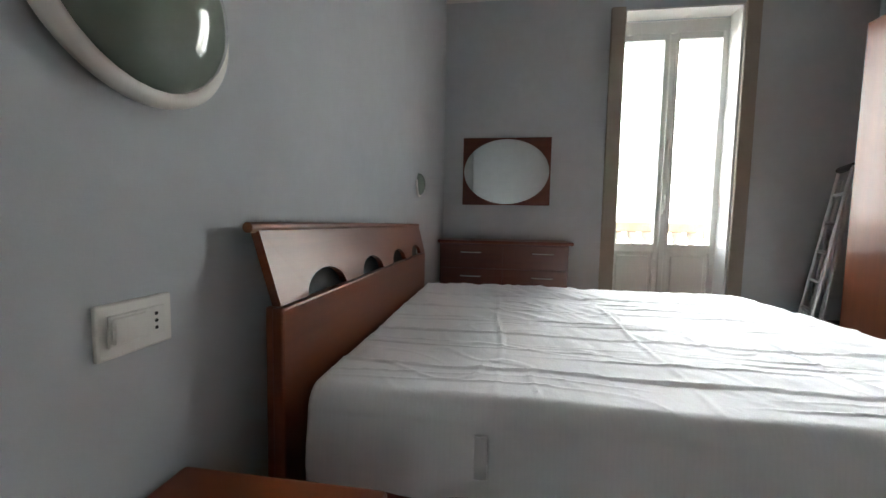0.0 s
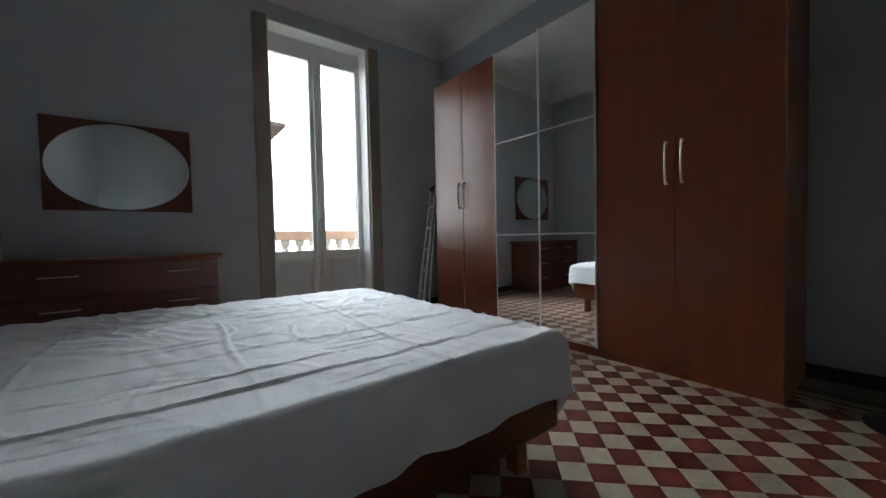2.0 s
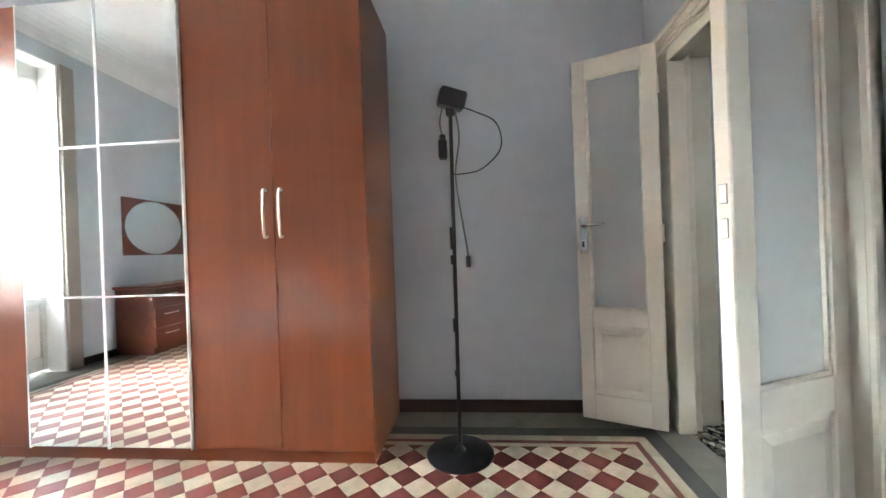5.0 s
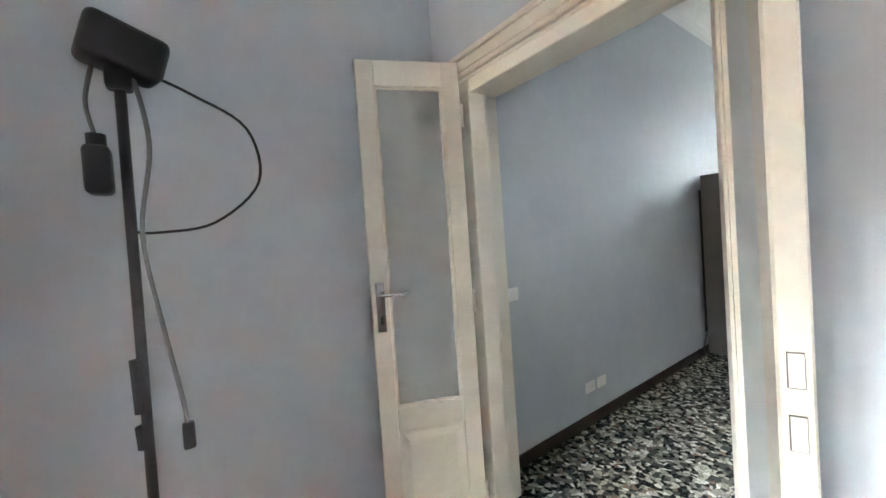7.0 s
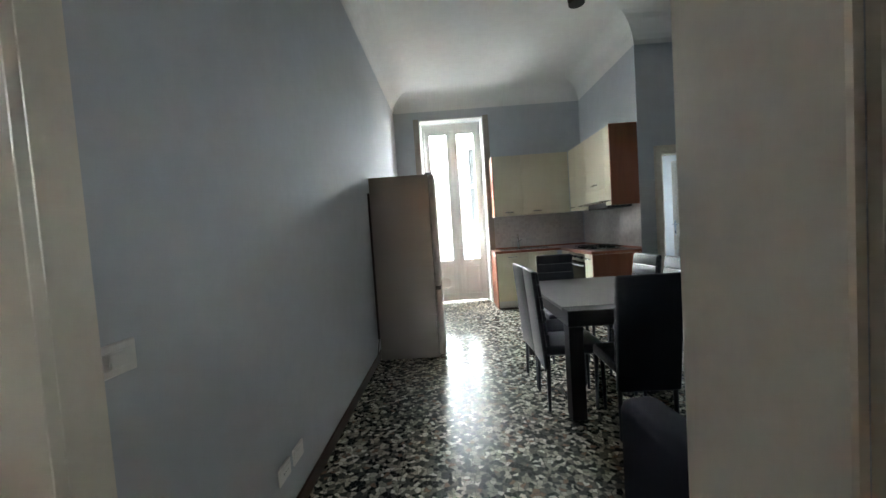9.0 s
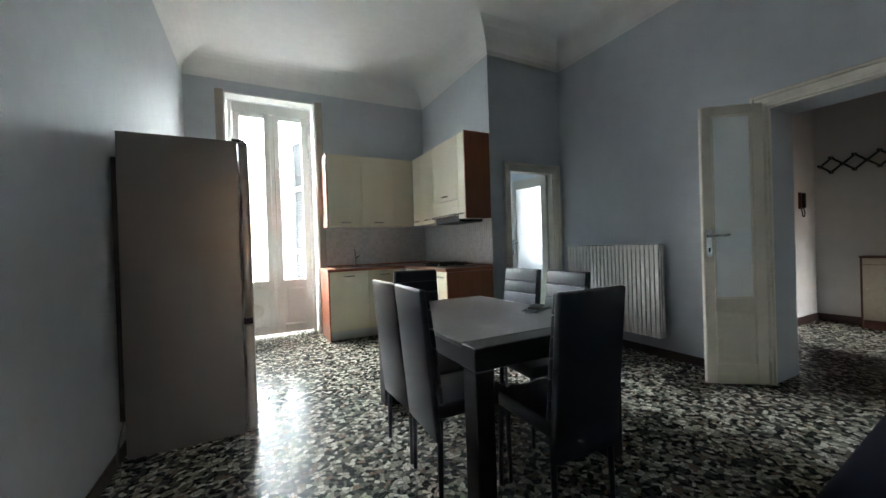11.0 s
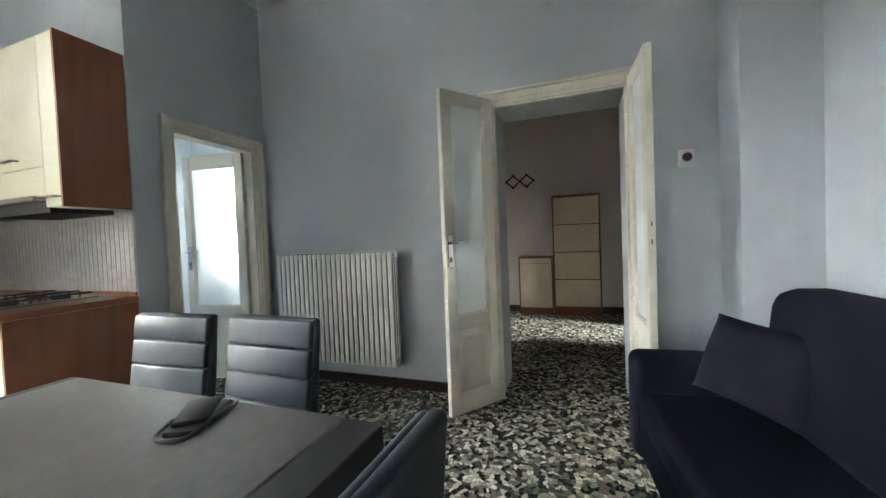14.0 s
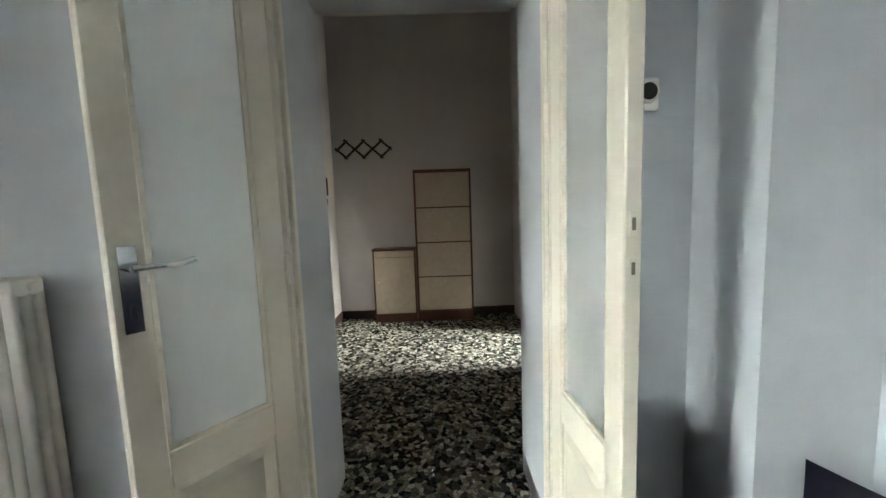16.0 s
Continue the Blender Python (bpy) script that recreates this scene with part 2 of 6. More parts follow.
M = dict(
    wall=wall_paint("blue_grey_wall_paint", (0.50, 0.537, 0.56)),
    ceiling=wall_paint("white_ceiling_paint", (0.74, 0.74, 0.72)),
    hall=wall_paint("pale_hall_paint", (0.62, 0.60, 0.57)),
    bath=wall_paint("pale_blue_white_paint", (0.72, 0.78, 0.80)),
    skirting=surface("dark_red_brown_skirting", (0.045, 0.020, 0.016), 0.4, vary=0.2),
    fridge_door=surface("satin_fridge_door", (0.42, 0.39, 0.36), 0.30, 0.6, vary=0.04, grain=150, stretch=(1, 1, 0.05), relief=0.02),
    bright_strip=surface("bright_trim_strip", (0.86, 0.86, 0.86), 0.4, 0.3, vary=0.03, relief=0.0),
    strike_dark=surface("tarnished_strike", (0.16, 0.14, 0.12), 0.5),
    white=surface("cream_gloss_paint", (0.72, 0.68, 0.58), 0.35, vary=0.05, grain=30, relief=0.05),
    upvc=surface("white_window_paint", (0.80, 0.80, 0.77), 0.4, vary=0.04, grain=40, relief=0.03),
    cherry=wood("cherry_veneer", (0.175, 0.042, 0.012), (0.22, 0.056, 0.016), "z", 0.30, coat=0.3, relief=0.0),
    cherry_x=wood("cherry_veneer_wide", (0.145, 0.033, 0.010), (0.21, 0.054, 0.017), "x", 0.32, coat=0.0),
    cherry_y=wood("cherry_veneer_long", (0.145, 0.033, 0.010), (0.21, 0.054, 0.017), "y", 0.32, coat=0.0),
    dark_cherry=wood("dark_cherry_veneer", (0.11, 0.030, 0.018), (0.17, 0.050, 0.028), "x"),
    chrome=surface("chrome", (0.56, 0.57, 0.58), 0.14, 1.0, vary=0.03, relief=0.0),
    satin=surface("satin_metal", (0.62, 0.60, 0.57), 0.32, 1.0, vary=0.05, relief=0.02),
    alu=surface("brushed_aluminium", (0.58, 0.59, 0.60), 0.38, 1.0, vary=0.06, grain=120, stretch=(1, 1, 0.05)),
    steel=surface("stainless_steel", (0.20, 0.19, 0.175), 0.30, 0.9, vary=0.04, grain=150, stretch=(0.04, 1, 1), relief=0.03),
    inox=surface("sink_steel", (0.55, 0.55, 0.55), 0.25, 1.0, vary=0.05),
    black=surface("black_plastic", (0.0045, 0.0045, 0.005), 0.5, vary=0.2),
    black_metal=surface("black_painted_metal", (0.005, 0.005, 0.0055), 0.45, vary=0.2, relief=0.05),
    grey_cable=surface("grey_cable", (0.12, 0.12, 0.12), 0.5),
    leather=surface("black_faux_leather", (0.011, 0.0165, 0.025), 0.40, vary=0.15, grain=260, relief=0.25, depth=0.002),
    tabletop=surface("charcoal_stone_laminate", (0.085, 0.082, 0.080), 0.38, vary=0.25, grain=35, broad=4.0, relief=0.08),
    tableleg=surface("black_table_frame", (0.010, 0.010, 0.011), 0.5, vary=0.2),
    navy=surface("dark_navy_fabric", (0.0075, 0.0085, 0.0165), 0.95, vary=0.25, grain=420, broad=6.0, relief=0.5, depth=0.002, gloss=0.08),
    navy_pale=surface("dark_navy_cushion_cloth", (0.0125, 0.013, 0.023), 0.95, vary=0.25, grain=380, broad=7.0, relief=0.5, depth=0.002, gloss=0.08),
    cream=surface("cream_laminate", (0.66, 0.61, 0.46), 0.4, vary=0.04, grain=80, stretch=(1, 1, 0.1), relief=0.04),
    worktop=wood("cherry_worktop", (0.21, 0.060, 0.024), (0.31, 0.10, 0.042), "x", 0.3),
    kside=wood("cherry_side_panel", (0.23, 0.070, 0.030), (0.31, 0.105, 0.048), "z", 0.45),
    radiator=surface("white_radiator_enamel", (0.74, 0.73, 0.68), 0.35, vary=0.03, relief=0.02),
    white_plastic=surface("white_plastic", (0.78, 0.77, 0.73), 0.35, vary=0.03, relief=0.02),
    beige=wood("pale_beige_laminate", (0.46, 0.39, 0.29), (0.54, 0.47, 0.36), "x", 0.5, coat=0.0),
    brownwood=wood("red_brown_trim", (0.085, 0.028, 0.018), (0.13, 0.045, 0.026), "z", 0.45),
    terrazzo=terrazzo("palladiana_terrazzo"),
    glass=glass_clear("window_glass"),
    frosted=glass_frosted("frosted_glass"),
    greenglass=surface("green_grey_glass", (0.20, 0.25, 0.21), 0.08, vary=0.05, relief=0.0, coat=0.6),
    mirror=mirror_glass("mirror_glass"),
    sheet=sheet_cloth("white_cotton_sheet"),
    grout=surface("dark_grout", (0.10, 0.085, 0.07), 0.9),
    splash_grout=surface("mosaic_grout", (0.50, 0.48, 0.455), 0.8),
    shutter=surface("dark_green_shutter_paint", (0.05, 0.06, 0.065), 0.55, vary=0.2),
    stucco=surface("ochre_stucco", (0.62, 0.40, 0.24), 0.9, vary=0.15, grain=20, broad=0.6, relief=0.2),
    stucco_pale=surface("pale_stucco", (0.70, 0.66, 0.58), 0.9, vary=0.1, grain=20, broad=0.6, relief=0.2),
    stone=surface("terracotta_balustrade", (0.56, 0.36, 0.24), 0.85, vary=0.15, grain=50, broad=3.0, relief=0.3),
    stone_pale=surface("pale_baluster_stone", (0.66, 0.60, 0.50), 0.85, vary=0.12, grain=50, relief=0.3),
    roof=surface("brown_roof_tiles", (0.10, 0.07, 0.06), 0.85, vary=0.3, grain=12),
    paving=surface("grey_balcony_paving", (0.30, 0.29, 0.27), 0.8, vary=0.2, grain=20),
    oven_glass=surface("black_oven_glass", (0.010, 0.010, 0.011), 0.08, vary=0.1, relief=0.0),
    far_glass=surface("hazy_window_glass", (0.34, 0.38, 0.40), 0.15, vary=0.1),
    drape=surface("grey_brown_casing_paint", (0.33, 0.29, 0.24), 0.5, vary=0.05),
)


# ---- building helpers ----
def part(name, bm, material, parent=None, label="", smooth=False):
    """Links a bmesh as one mesh object under its thing or part."""
    me = bpy.data.meshes.new(name)
    if smooth:
        for f in bm.faces:
            f.smooth = True
    bm.to_mesh(me)
    bm.free()
    me.materials.append(material if not isinstance(material, str) else M[material])
    ob = new(name, me)
    if smooth:
        me.set_sharp_from_angle(angle=radians(40))
    ob.parent = parent
    if label:
        ob["label"] = label
    return ob


def thing(name, m, label, category, group="", kind=""):
    ob = new(name)
    ob.empty_display_size = 0.1
    ob.matrix_basis = m
    return tagged(ob, label, category, group, kind)


def box(bm, x0, x1, y0, y1, z0, z1, bevel=0.0, seg=2):
    vs = [bm.verts.new((x, y, z)) for x in (x0, x1) for y in (y0, y1) for z in (z0, z1)]
    fs = [bm.faces.new([vs[i] for i in q]) for q in ((0, 1, 3, 2), (4, 6, 7, 5), (0, 4, 5, 1), (2, 3, 7, 6), (0, 2, 6, 4), (1, 5, 7, 3))]
    if bevel:
        es = list({e for f in fs for e in f.edges})
        bmesh.ops.bevel(bm, geom=es, offset=bevel, segments=seg, profile=0.5, affect="EDGES")
    return bm


def boxed(*a, **k):
    return box(bmesh.new(), *a, **k)


def rod(bm, p0, p1, r0, r1=None, seg=12, caps=True):
    p0, p1 = Vector(p0), Vector(p1)
    r1 = r0 if r1 is None else r1
    q = (p1 - p0).to_track_quat("Z", "Y")
    rings = []
    for p, r in ((p0, r0), (p1, r1)):
        rings.append([bm.verts.new(p + q @ Vector((r * math.cos(a), r * math.sin(a), 0))) for a in [2 * math.pi * i / seg for i in range(seg)]])
    for i in range(seg):
        bm.faces.new((rings[0][i], rings[0][(i + 1) % seg], rings[1][(i + 1) % seg], rings[1][i]))
    if caps:
        bm.faces.new(rings[0][::-1])
        bm.faces.new(rings[1])
    return bm


def tube(bm, pts, r, seg=8):
    """A round tube along smooth points."""
    P = [Vector(p) for p in pts]
    fine = []
    for i in range(len(P) - 1):
        a, b, c, d = P[max(i - 1, 0)], P[i], P[i + 1], P[min(i + 2, len(P) - 1)]
        for k in range(6):
            t = k / 6
            fine.append(0.5 * ((2 * b) + (c - a) * t + (2 * a - 5 * b + 4 * c - d) * t * t + (3 * b - a - 3 * c + d) * t ** 3))
    fine.append(P[-1])
    prev, first = None, None
    for i, p in enumerate(fine):
        tan = (fine[min(i + 1, len(fine) - 1)] - fine[max(i - 1, 0)]).normalized()
        q = tan.to_track_quat("Z", "Y")
        ring = [bm.verts.new(p + q @ Vector((r * math.cos(2 * math.pi * k / seg), r * math.sin(2 * math.pi * k / seg), 0))) for k in range(seg)]
        if prev:
            off = min(range(seg), key=lambda o: sum((ring[(k + o) % seg].co - prev[k].co).length for k in range(0, seg, 2)))
            ring = ring[off:] + ring[:off]
            for k in range(seg):
                bm.faces.new((prev[k], prev[(k + 1) % seg], ring[(k + 1) % seg], ring[k]))
        else:
            first = ring
        prev = ring
    bm.faces.new(first[::-1])
    bm.faces.new(prev)
    return bm


def lathe(bm, profile, seg=24, at=(0, 0, 0)):
    """Turns (r, z) pairs round a vertical axis."""
    rings = []
    for r, z in profile:
        rings.append([bm.verts.new((at[0] + r * math.cos(2 * math.pi * i / seg), at[1] + r * math.sin(2 * math.pi * i / seg), at[2] + z)) for i in range(seg)])
    for a, b in zip(rings, rings[1:]):
        for i in range(seg):
            bm.faces.new((a[i], a[(i + 1) % seg], b[(i + 1) % seg], b[i]))
    bm.faces.new(rings[0][::-1])
    bm.faces.new(rings[-1])
    return bm


def prism(bm, outline, y0, y1):
    """An outline of (x, z) pairs given a thickness along y."""
    a = [bm.verts.new((x, y0, z)) for x, z in outline]
    b = [bm.verts.new((x, y1, z)) for x, z in outline]
    n = len(outline)
    bm.faces.new(a)
    bm.faces.new(b[::-1])
    for i in range(n):
        bm.faces.new((a[i], b[i], b[(i + 1) % n], a[(i + 1) % n]))
    bmesh.ops.recalc_face_normals(bm, faces=bm.faces[:])
    return bm


def wall(name, along, lo, hi, u0, u1, z0, z1, openings=(), material="wall", label="", category="wall"):
    """A wall with thickness lo..hi, running along x or y, with openings (ua, ub, za, zb) through it."""
    bm = bmesh.new()

    def put(a, b, c, d):
        if b - a > 1e-4 and d - c > 1e-4:
            box(bm, *((a, b, lo, hi) if along == "x" else (lo, hi, a, b)), c, d)
    u = u0
    for ua, ub, za, zb in sorted(openings):
        put(u, ua, z0, z1)
        put(ua, ub, z0, za)
        put(ua, ub, zb, z1)
        u = ub
    put(u, u1, z0, z1)
    bmesh.ops.remove_doubles(bm, verts=bm.verts[:], dist=1e-5)
    return tagged(part(name, bm, material), label, category, kind="structure")


def cove(name, x0, x1, y0, y1, zlow, ztop, out, material="ceiling", label=""):
    """A ceiling with a hollow cornice that curves down to the walls."""
    bm = bmesh.new()
    rings = []
    steps = 8
    for i in range(steps + 1):
        a = math.pi / 2 * i / steps
        d, z = out * (1 - math.cos(a)), zlow + (ztop - zlow) * math.sin(a)
        rings.append([bm.verts.new(p) for p in ((x0 + d, y0 + d, z), (x1 - d, y0 + d, z), (x1 - d, y1 - d, z), (x0 + d, y1 - d, z))])
    for a, b in zip(rings, rings[1:]):
        for i in range(4):
            bm.faces.new((a[i], b[i], b[(i + 1) % 4], a[(i + 1) % 4]))
    bm.faces.new(rings[-1])
    top = [bm.verts.new(p) for p in ((x0, y0, ztop + 0.2), (x1, y0, ztop + 0.2), (x1, y1, ztop + 0.2), (x0, y1, ztop + 0.2))]
    bm.faces.new(top)
    for i in range(4):
        bm.faces.new((rings[0][i], rings[0][(i + 1) % 4], top[(i + 1) % 4], top[i]))
    return tagged(part(name, bm, material), label, "ceiling", kind="structure")


# ---- structure ----
BX0, BX1, BY0, BY1 = -0.34, 3.68, -0.38, 4.88          # bedroom
KX0, KX1, KY0, KY1 = -0.74, 3.68, -6.58, -0.66          # kitchen
NX, NY = 0.40, -4.655                                   # corner of the bathroom block
HX0, HX1, HY0, HY1 = -4.09, -1.20, -3.20, -0.96         # hall
TOP = 4.0
DOOR1 = (2.42, 3.53)                                    # bedroom to kitchen
DOOR2 = (-2.44, -1.53)                                  # kitchen to hall
DOOR3 = (-0.60, 0.12)                                   # kitchen to bathroom
WIN1 = (1.47, 2.55)
WIN2 = (2.11, 3.24)

wall("wall_north", "x", BY1, BY1 + 0.42, BX0 - 0.2, BX1 + 0.2, 0, TOP, [(*WIN1, 0.0, 3.12)], label="blue-grey painted bedroom wall with a tall window opening")
wall("wall_west", "y", BX0 - 0.2, BX0, BY0, BY1, 0, TOP, label="blue-grey painted bedroom wall behind the bed")
wall("wall_east", "y", KX1, KX1 + 0.2, KY0 - 0.3, BY1, 0, TOP, label="long blue-grey painted wall past both rooms")
wall("wall_middle", "x", KY1, BY0, KX0, KX1, 0, TOP, [(*DOOR1, 0.0, 2.20)], label="blue-grey wall between bedroom and kitchen")
wall("wall_south", "x", KY0 - 0.42, KY0, NX, KX1, 0, TOP, [(*WIN2, 0.0, 3.33)], label="blue-grey kitchen wall with a tall window opening")
wall("wall_block_east", "y", NX - 0.12, NX, KY0 - 0.42, NY, 0, TOP, label="blue-grey wall behind the cooker")
wall("wall_block_north", "x", NY - 0.12, NY, KX0, NX - 0.12, 0, TOP, [(*DOOR3, 0.0, 2.13)], label="short blue-grey wall with the bathroom doorway")
wall("wall_kitchen_west", "y", HX1, KX0, NY - 0.12, KY1, 0, TOP, [(*DOOR2, 0.0, 2.235)], label="blue-grey kitchen wall with the doorway to the hall")
wall("wall_pilaster", "x", -1.02, KY1, KX0, -0.44, 0, TOP, label="blue-grey plastered pilaster in the corner")
wall("wall_hall_west", "y", HX0 - 0.15, HX0, HY0 - 0.15, HY1 + 0.15, 0, 3.7, material="hall", label="pale plastered end wall of the hall")
wall("wall_hall_south", "x", HY0 - 0.15, HY0, HX0, HX1, 0, 3.7, [(-2.92, -2.08, 0.0, 2.42)], material="hall", label="pale hall wall with a dark-framed doorway")
wall("wall_hall_north", "x", HY1, HY1 + 0.15, HX0, HX1, 0, 3.7, [(-3.25, -2.40, 0.0, 2.2)], material="hall", label="pale hall wall with a doorway")
wall("wall_bath_west", "y", -1.9, -1.75, KY0 - 0.42, NY - 0.12, 0, 3.0, [(-6.3, -5.5, 1.0, 2.4)], material="bath", label="pale bathroom wall with a window")
wall("wall_bath_south", "x", KY0 - 0.57, KY0 - 0.42, -1.9, NX, 0, 3.0, material="bath", label="pale bathroom wall")
wall("wall_bath_north", "x", NY - 0.12, NY - 0.002, -1.9, HX1, 0, 3.0, material="bath", label="pale bathroom wall")
wall("wall_bath_lining", "y", NX - 0.125, NX - 0.121, KY0 - 0.42, NY - 0.12, 0, 3.0, material="bath", label="pale bathroom wall")

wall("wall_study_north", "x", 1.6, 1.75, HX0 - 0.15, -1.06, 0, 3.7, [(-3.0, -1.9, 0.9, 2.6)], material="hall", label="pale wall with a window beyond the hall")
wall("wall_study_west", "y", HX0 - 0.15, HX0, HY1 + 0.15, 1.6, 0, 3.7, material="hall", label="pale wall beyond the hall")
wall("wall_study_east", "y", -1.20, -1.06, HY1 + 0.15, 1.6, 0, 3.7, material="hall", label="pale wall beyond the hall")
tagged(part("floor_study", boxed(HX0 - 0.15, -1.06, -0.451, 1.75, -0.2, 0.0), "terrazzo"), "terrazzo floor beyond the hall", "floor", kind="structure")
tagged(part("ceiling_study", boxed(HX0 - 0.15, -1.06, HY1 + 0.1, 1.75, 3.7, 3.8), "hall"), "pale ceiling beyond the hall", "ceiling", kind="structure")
cove("ceiling", BX0, BX1, BY0, BY1, 3.29, 3.58, 0.34, label="white bedroom ceiling with a hollow cornice")
tagged(part("ceiling_bath", boxed(-1.9, NX - 0.13, KY0 - 0.42, NY - 0.13, 3.0, 3.1), "bath"), "pale bathroom ceiling", "ceiling", kind="structure")
tagged(part("ceiling_hall", boxed(HX0 - 0.1, HX1 + 0.02, HY0 - 0.1, HY1 + 0.1, 3.7, 3.8), "hall"), "pale hall ceiling", "ceiling", kind="structure")


def kitchen_ceiling():
    """White ceiling whose hollow cornice follows the room's notched outline."""
    bm = bmesh.new()
    rings, steps, out, zlow, ztop = [], 8, 0.34, 3.48, 3.77
    for i in range(steps + 1):
        a = math.pi / 2 * i / steps
        d, z = out * (1 - math.cos(a)), zlow + (ztop - zlow) * math.sin(a)
        pts = ((KX1 - d, KY1 - d), (KX0 + d, KY1 - d), (KX0 + d, NY + d), (NX + d, NY + d), (NX + d, KY0 + d), (KX1 - d, KY0 + d))
        rings.append([bm.verts.new((x, y, z)) for x, y in pts])
    for a, b in zip(rings, rings[1:]):
        for i in range(6):
            bm.faces.new((a[i], a[(i + 1) % 6], b[(i + 1) % 6], b[i]))
    bm.faces.new(rings[-1])
    box(bm, KX0, KX1, KY0, KY1, 3.80, 3.9)
    return tagged(part("ceiling_kitchen", bm, "ceiling"), "white kitchen ceiling with a hollow cornice", "ceiling", kind="structure")


kitchen_ceiling()
tagged(part("floor_kitchen", boxed(HX0 - 0.15, KX1, KY0 - 0.6, -0.452, -0.2, 0.0), "terrazzo"), "polished broken-marble terrazzo floor in black, grey and white", "floor", kind="structure")
tagged(part("floor_bedroom", boxed(BX0, BX1, -0.45, BY1 + 0.42, -0.2, -0.006), "grout"), "old cement tile floor in oxblood and cream squares", "floor", kind="structure")


def skirting(name, runs, h=0.085, t=0.014, label="dark red-brown wooden skirting"):
    bm = bmesh.new()
    for x0, y0, x1, y1 in runs:
        box(bm, x0, x1, y0, y1, 0.001, h, 0.003, 1)
    return tagged(part(name, bm, "skirting"), label, "baseboard", kind="structure")


s = 0.014
skirting("baseboard_bedroom", [(BX0, BY0 + s, BX0 + s, BY1), (BX0 + s, BY1 - s, WIN1[0] - 0.12, BY1), (WIN1[1] + 0.12, BY1 - s, BX1, BY1), (BX1 - s, BY0, BX1, BY1 - s), (BX0, BY0, DOOR1[0] - 0.12, BY0 + s)])
skirting("baseboard_kitchen", [(KX1 - s, KY0, KX1, KY1), (-0.44, KY1 - s, DOOR1[0] - 0.12, KY1), (WIN2[1] + 0.1, KY0, KX1 - s, KY0 + s), (KX0, NY + 0.1, KX0 + s, DOOR2[0] - 0.1), (KX0, DOOR2[1] + 0.1, KX0 + s, -1.02), (KX0 + s, -1.02 - s, -0.44 + s, -1.02), (-0.44, -1.02, -0.44 + s, KY1 - s)])
skirting("baseboard_hall", [(HX0, HY0, HX0 + s, HY1), (HX0 + s, HY0, -3.02, HY0 + s), (-1.98, HY0, HX1, HY0 + s), (-2.30, HY1 - s, HX1, HY1), (HX1, DOOR2[1], KX0, DOOR2[1] + 0.002)], 0.10)


def door_casing(name, along, w0, w1, u0, u1, top, face, width=0.10, lining=True, material="white", label="cream painted wooden door frame"):
    """Moulded casing on both faces of a wall and the lining between, w0..w1 being the wall's faces."""
    root = thing(name, Matrix(), label, "door frame", kind="structure")

    def put(nm, a, b, c, d, z0, z1, bev=0.004):
        bm = bmesh.new()
        box(bm, *((a, b, c, d) if along == "x" else (c, d, a, b)), z0, z1, bev, 1)
        part(nm, bm, material, root)
    if lining:
        put("lining", u0 - 0.001, u0 + 0.018, w0 - 0.002, w1 + 0.002, 0, top - 0.018)
        put("lining", u1 - 0.018, u1 + 0.001, w0 - 0.002, w1 + 0.002, 0, top - 0.018)
        put("lining", u0 - 0.001, u1 + 0.001, w0 - 0.002, w1 + 0.002, top - 0.018, top + 0.001)
    for wall_face, sign in face:
        for k, (o, t) in enumerate(((0.0, 0.018), (0.022, 0.028), (width - 0.025, 0.036))):
            a, b = sorted((wall_face - 0.003 * sign, wall_face + t * sign))
            inner = o
            outer = width if k == 0 else o + (0.05 if k == 1 else 0.025)
            put("moulding", u0 - outer, u0 - inner, a, b, 0, top + outer)
            put("moulding", u1 + inner, u1 + outer, a, b, 0, top + outer)
            put("moulding", u0 - inner, u1 + inner, a, b, top + inner, top + outer)
    return root


door_casing("door_frame_1", "x", KY1, BY0, *DOOR1, 2.20, [(BY0, 1), (KY1, -1)])
stop = thing("door_stop_1", Matrix(), "cream painted door stop in the bedroom doorway", "door frame", kind="structure")
part("stop_post", boxed(3.405, 3.511, -0.47, -0.374, 0, 2.18, 0.006, 2), "white", stop)
part("stop_post", boxed(3.44, 3.511, -0.52, -0.471, 0, 2.18, 0.006, 2), "white", stop)
part("stop_head", boxed(2.44, 3.404, -0.46, -0.376, 2.12, 2.181, 0.006, 2), "white", stop)
door_casing("door_frame_2", "y", -0.765, KX0, *DOOR2, 2.235, [(KX0, 1)])
door_casing("door_frame_3", "x", NY - 0.12, NY, *DOOR3, 2.13, [(NY, 1)], 0.09)
door_casing("door_frame_4", "x", HY0 - 0.15, HY0, -2.92, -2.08, 2.42, [(HY0, 1)], 0.07, material="brownwood", label="dark brown wooden door frame in the hall")
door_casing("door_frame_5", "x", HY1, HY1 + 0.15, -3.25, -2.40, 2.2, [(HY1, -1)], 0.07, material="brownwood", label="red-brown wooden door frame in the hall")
tagged(part("door_4", boxed(-2.915, -2.085, HY0 - 0.10, HY0 - 0.06, 0.005, 2.415, 0.004, 1), "brownwood"), "closed dark brown wooden hall door", "door", kind="structure")


